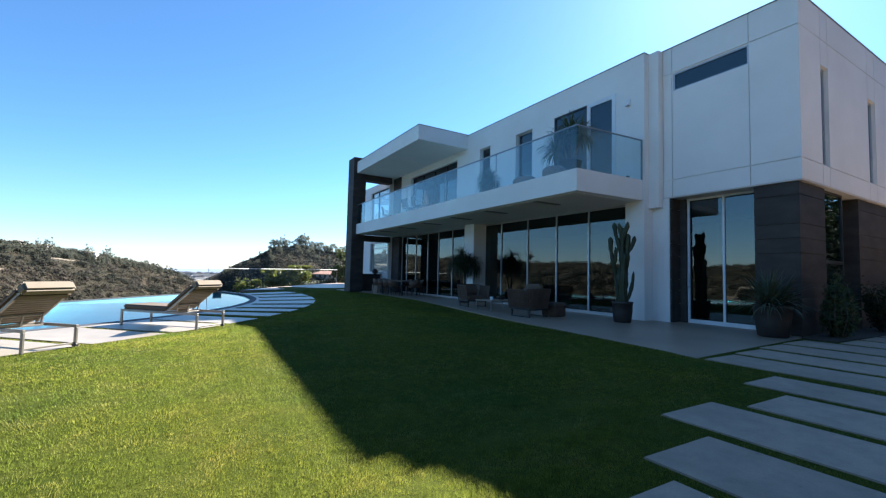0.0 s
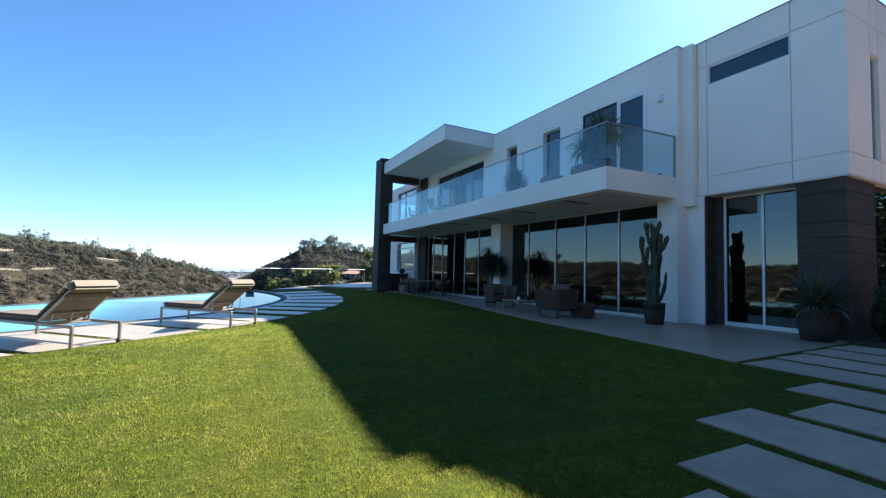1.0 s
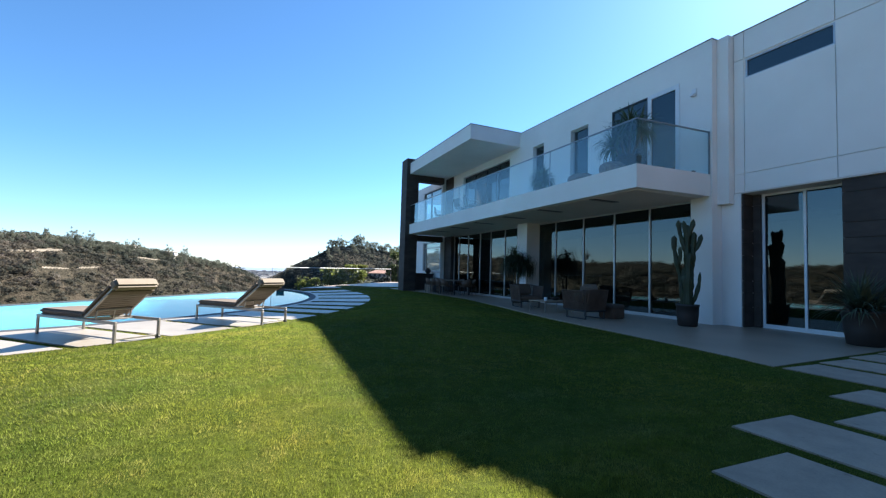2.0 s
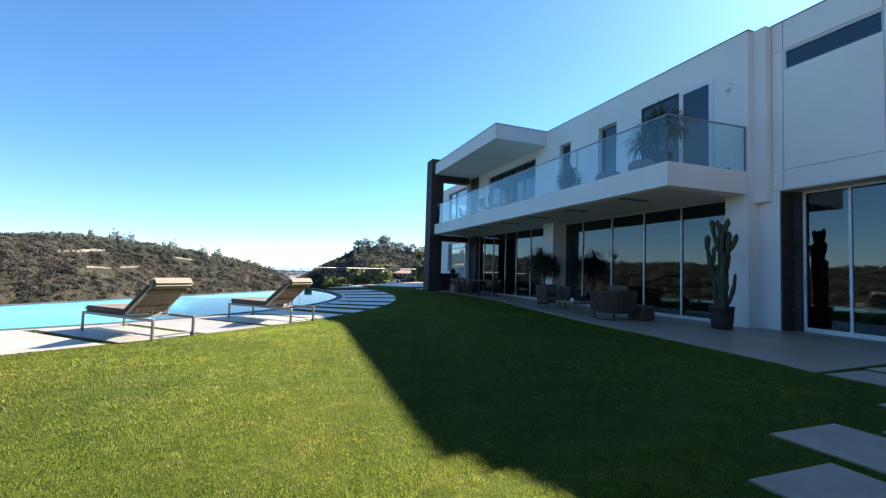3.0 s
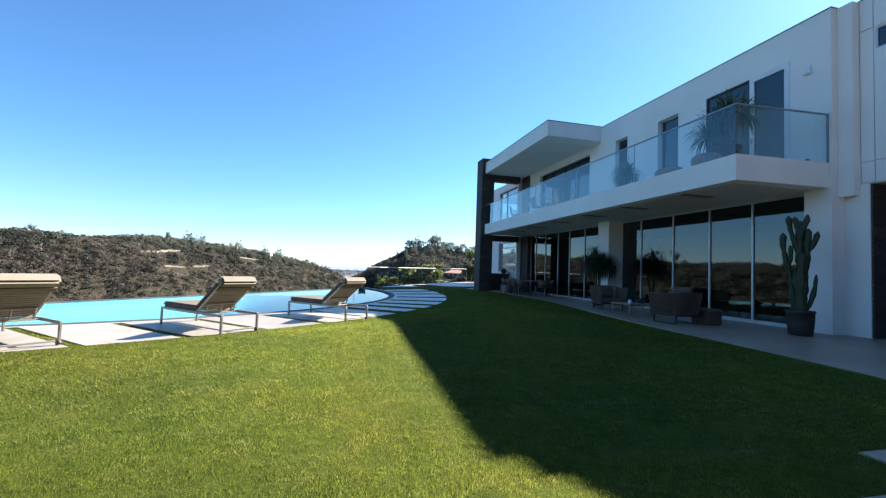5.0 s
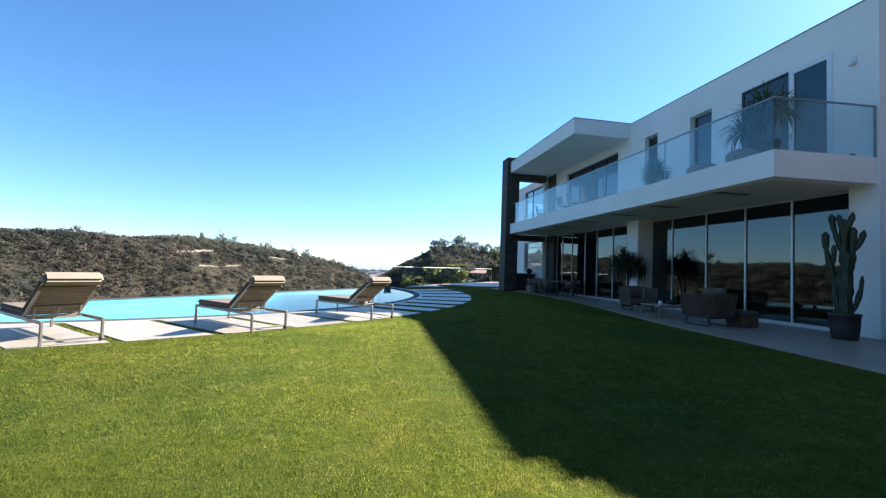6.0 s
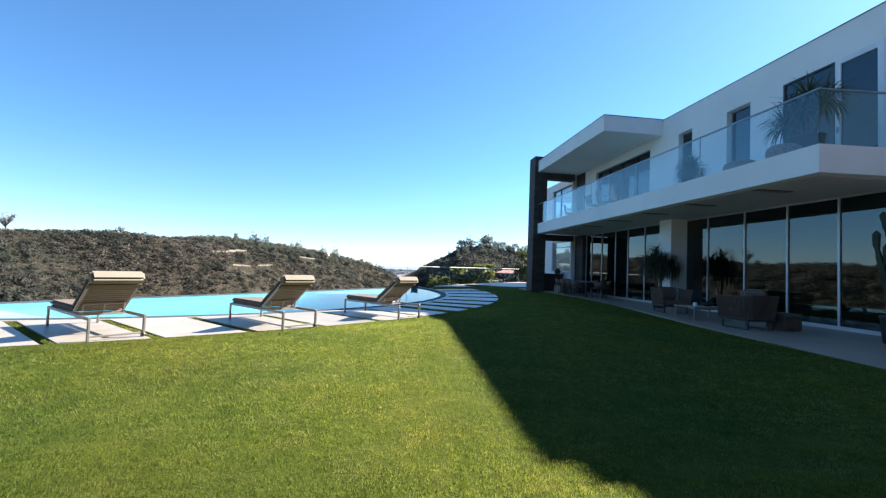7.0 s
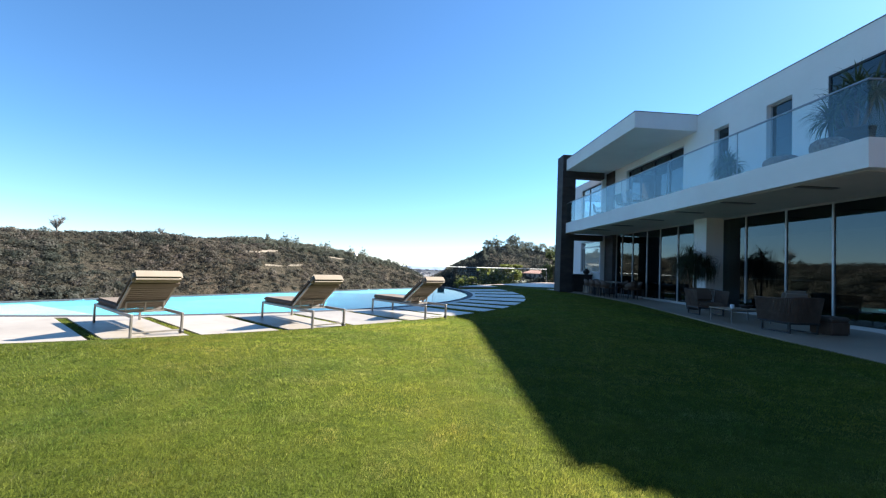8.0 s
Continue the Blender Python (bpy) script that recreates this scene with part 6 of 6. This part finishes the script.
def hill_house(label, az, r, w, d, h, roof, wall, turn, lift=0.0):
    x, y = at_bearing(az, r)
    ob = thing("hill_house", label, "house", at=(x, y, land_at(x, y) + lift), turn=turn)
    part("wall", boxes((-w / 2, w / 2, -d / 2, d / 2, -6, h)), wall, ob)
    bm = bmesh.new()
    e = 0.6
    lo = [bm.verts.new((sx * (w / 2 + e), sy * (d / 2 + e), h + 0.02)) for sx, sy in ((-1, -1), (1, -1), (1, 1), (-1, 1))]
    hi = [bm.verts.new((-w / 2 + d / 2.4, 0, h + d * 0.2)), bm.verts.new((w / 2 - d / 2.4, 0, h + d * 0.2))]
    bm.faces.new(lo[::-1])
    bm.faces.new((lo[0], lo[1], hi[1], hi[0]))
    bm.faces.new((lo[2], lo[3], hi[0], hi[1]))
    bm.faces.new((lo[1], lo[2], hi[1]))
    bm.faces.new((lo[3], lo[0], hi[0]))
    part("roof", bm, roof, ob)
    n = max(2, int(w / 2.6))
    for k in range(n):
        c = -w / 2 + (k + 0.5) * w / n
        part("window", boxes((c - 0.6, c + 0.6, -d / 2 - 0.05, -d / 2 - 0.01, 0.9, min(2.4, h - 0.4))), DARK_METAL, ob)
    return ob


hill_house("cream house with a red clay tile roof on the near hill", 15.7, 243, 13, 9, 2.8, TILE_ROOF, CREAM_WALL, -22, -1.9)
hill_house("small cream house with a red tile roof beside it", 17.6, 236, 9, 8, 3.0, TILE_ROOF, CREAM_WALL, 18, 0.6)
for az, rr in ((-14.1, 5), (-12.2, 4), (-8.6, 6)):
    hill_house("white house among the ridge's trees", az, crest_at(az) - rr, 6, 4, 2.2, CREAM_WALL, STUCCO, az * 2, 1.0)


# long grey retaining wall under the near hill's top
x, y = at_bearing(11.1, 279)
hill_wall = thing("retaining_wall", "long low grey retaining wall under the hilltop trees", "wall", at=(x, y, land_at(x, y) - 0.2), turn=-11)
for k in range(4):
    part("wall_bay", boxes((-6.8 + 3.4 * k, -3.44 + 3.4 * k, -0.35, 0.35, -4.0, 1.12), bevel=0.03), PALE_STONE, hill_wall)
part("coping", boxes((-6.9, 6.9, -0.5, 0.5, 1.13, 1.3), bevel=0.03), PALE_STONE, hill_wall)

# lime-green bushes below the terrace
for k, (x, y, w_, h_, leaf_) in enumerate(((7.2, 46, 3.8, 5.1, LIME), (9.9, 46, 3.2, 5.5, LIME), (3.7, 45, 2.6, 3.0, WOODS), (5.4, 47, 2.8, 3.2, WOODS), (12.0, 48, 2.8, 4.2, TREE_LEAF), (14.2, 48, 3.0, 4.3, WOODS), (1.6, 48, 2.6, 2.6, WOODS), (8.5, 50, 3.0, 3.6, WOODS), (18.9, 57.5, 3.8, 8.6, GROVE), (20.6, 59, 4.2, 9.2, GROVE))):
    if leaf_ is GROVE:
        ob = thing("terrace_tree", "leafy mid-green tree beyond the terrace's edge", "tree", at=(x, y, -4.6), group="trees beyond the terrace")
    else:
        ob = thing("terrace_bush", "rounded yellow-green bush below the terrace" if leaf_ is LIME else "dark green bush below the terrace", "bush", at=(x, y, -4.05), group="bushes below the terrace")
    g = np.random.default_rng(120 + k)
    for q in range(6):
        a = g.uniform(0, 6.28)
        bm = bmesh.new()
        tube(bm, [(0, 0, -3), (0.2 * w_ * math.cos(a), 0.2 * w_ * math.sin(a), h_ * 0.4), (0.36 * w_ * math.cos(a), 0.36 * w_ * math.sin(a), h_ * 0.75)], [0.14, 0.08, 0.03], 6)
        part("stem", bm, BARK, ob)
    c = g.normal(size=(16, 3)) * np.array([0.26 * w_, 0.26 * w_, 0.17 * h_]) + np.array([0, 0, h_ * 0.66])
    p = (c[g.integers(0, 16, 5000)] + g.normal(size=(5000, 3)) * 0.075 * w_)
    p[:, 2] = np.minimum(p[:, 2], h_ * 1.02)
    v, f = leaf_cloud(p, 0.16, 130 + k, 0.6)
    part("foliage", raw("foliage", v, f, leaf_), leaf_, ob)

# far town on the coastal plain
g = np.random.default_rng(61)
v, f = [], []
for k in range(900):
    az, rad = g.uniform(-9, 8), g.uniform(900, 2500)
    x, y = at_bearing(az, rad)
    w, h = g.uniform(4, 14), g.uniform(3, 9) * (2.2 if k % 60 == 0 else 1)
    z = land_at(x, y)
    n = len(v)
    for zz in (z - 1, z + h):
        v += [(x - w, y - w, zz), (x + w, y - w, zz), (x + w, y + w, zz), (x - w, y + w, zz)]
    f += [(n + 4, n + 5, n + 6, n + 7), (n, n + 1, n + 5, n + 4), (n + 1, n + 2, n + 6, n + 5), (n + 2, n + 3, n + 7, n + 6), (n + 3, n, n + 4, n + 7)]
tagged(new("distant_town", raw("distant_town", np.array(v), f, FAR_TOWN)), "pale haze-tinted buildings spread over the coastal plain", "town", kind="stuff")

# ---- stepping slabs beside the house ----
PADS = [(1.62, 2.46, 1.47), (2.59, 3.37, 1.75), (3.53, 4.34, 2.22), (4.50, 5.31, 1.99), (5.47, 6.24, 2.45), (6.56, 7.42, 3.45), (7.60, 8.46, 3.52), (8.66, 9.54, 3.62), (9.74, 10.70, 3.68)]
PADS += [(10.92 + 1.14 * k, 11.84 + 1.14 * k, 3.2) for k in range(8)]
path = thing("stepping_slabs", "long grey concrete slabs with turf joints", "paving", kind="structure")
for x0, x1, y1 in PADS:
    y = y1
    while y > -9:
        part("slab", boxes((x0, x1, y - 4.0, y, -0.12, 0.004), bevel=0.006), CONCRETE, path)
        y -= 4.13

# ---- grass blades ----
def free_lawn(x, y):
    ok = (np.hypot(x - DECK_C.x, y - DECK_C.y) > DECK_R + 0.0) & (np.hypot(x - POOL_C.x, y - POOL_C.y) > POOL_R + 0.6)
    ex = np.interp(y, [e[1] for e in edge], [e[0] for e in edge])
    ok &= ~((x > ex - 0.01) & (y > 3.5) & (x < 12))
    for x0, x1, y1 in PADS:
        ok &= ~((x > x0 - 0.01) & (x < x1 + 0.01) & (y < y1 + 0.01))
    ok &= ~((x > 10.9) & (y > 3.25)) & (y < 28) & (x < 19) & inside_edge(x, y)
    return ok


def turf_gaps(x, y):
    """True in the turf joints of the pool deck."""
    inside = (np.hypot(x - DECK_C.x, y - DECK_C.y) < DECK_R) & (np.hypot(x - POOL_C.x, y - POOL_C.y) > POOL_R + 0.42)
    hit_ = np.zeros(len(x), bool)
    for s in GAPS:
        front, d = gap_line(s)
        q = (x - front.x) * -d.y + (y - front.y) * d.x
        hit_ |= np.abs(q) < gap_half(s) - 0.015
    return inside & hit_


def blades(x, y, seed, tall, wide):
    g = np.random.default_rng(seed)
    n = len(x)
    dist_ = np.hypot(x, y)
    z = lawn_height(x, y) - 0.004
    # blades lie over in drifts, and stand in small clumps
    drift = 2.0 * np.sin(0.8 * x + 1.3 * np.sin(0.7 * y)) + 1.6 * np.sin(1.1 * y + 1.2 * np.sin(0.9 * x + 1.0))
    clump = np.sin(24 * x + 3 * np.sin(9 * y)) * np.sin(21 * y + 3 * np.sin(11 * x))
    a, lean = g.uniform(0, 2 * np.pi, n), drift + g.normal(0, 1.2, n)
    tuft = 0.75 + 0.35 * np.sin(x * 3.1 + 2 * np.sin(y * 1.7)) * np.sin(y * 2.7 + 1.3 * np.sin(x * 2.1))
    h = tall * g.uniform(0.55, 1.2, n) * (0.85 + 0.3 * tuft) * (1 + 0.4 * clump) * np.where((x > 1.55) & (y < 1.1 + 0.36 * x), 0.85, 1.0)
    w = np.maximum(wide, dist_ * 0.0013) * g.uniform(0.7, 1.3, n)
    off = h * g.uniform(0.1, 1.0, n)
    b = np.stack([x, y, z], -1)
    s = np.stack([np.cos(a) * w / 2, np.sin(a) * w / 2, 0 * w], -1)
    t = b + np.stack([np.cos(lean) * off, np.sin(lean) * off, h], -1)
    v = np.stack([b - s, b + s, t], 1).reshape(-1, 3)
    return v, np.arange(n * 3).reshape(n, 3)


g = np.random.default_rng(3)
# thick turf in the open garden, thinning out with no hard edge
N, M = 640000, 720000
rad = np.concatenate([np.exp(g.uniform(math.log(1.9), math.log(26), N)) * np.abs(g.normal(1, 0.1, N)), g.uniform(0.7, 26, M)])
az = np.radians(g.uniform(-56, 82, N + M) + g.normal(0, 9, N + M))
gx, gy = rad * np.sin(az), rad * np.cos(az)
keep = free_lawn(gx, gy)
v, f = blades(gx[keep], gy[keep], 4, 0.019, 0.0038)
turn_, off = np.radians(g.uniform(70, 316, 150000)), g.uniform(0.0, 9.0, 150000)
rx = np.concatenate([g.uniform(-14, 12, 170000), off * np.sin(turn_)])
ry = np.concatenate([g.uniform(-12, 26, 170000), off * np.cos(turn_)])
rest = free_lawn(rx, ry)
v2, f2 = blades(rx[rest], ry[rest], 6, 0.021, 0.008)
v, f = np.concatenate([v, v2]), np.concatenate([f, f2 + len(v)])
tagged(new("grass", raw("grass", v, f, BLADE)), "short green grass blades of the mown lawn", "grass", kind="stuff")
gx, gy = g.uniform(-9, 7, 900000), g.uniform(4, 28, 900000)
keep = turf_gaps(gx, gy)
gx, gy = gx[keep], gy[keep]
v, f = blades(gx, gy, 5, 0.024, 0.005)
tagged(new("turf_joints", raw("turf_joints", v, f, BLADE)), "green turf strips between the pool deck slabs", "grass", kind="stuff")
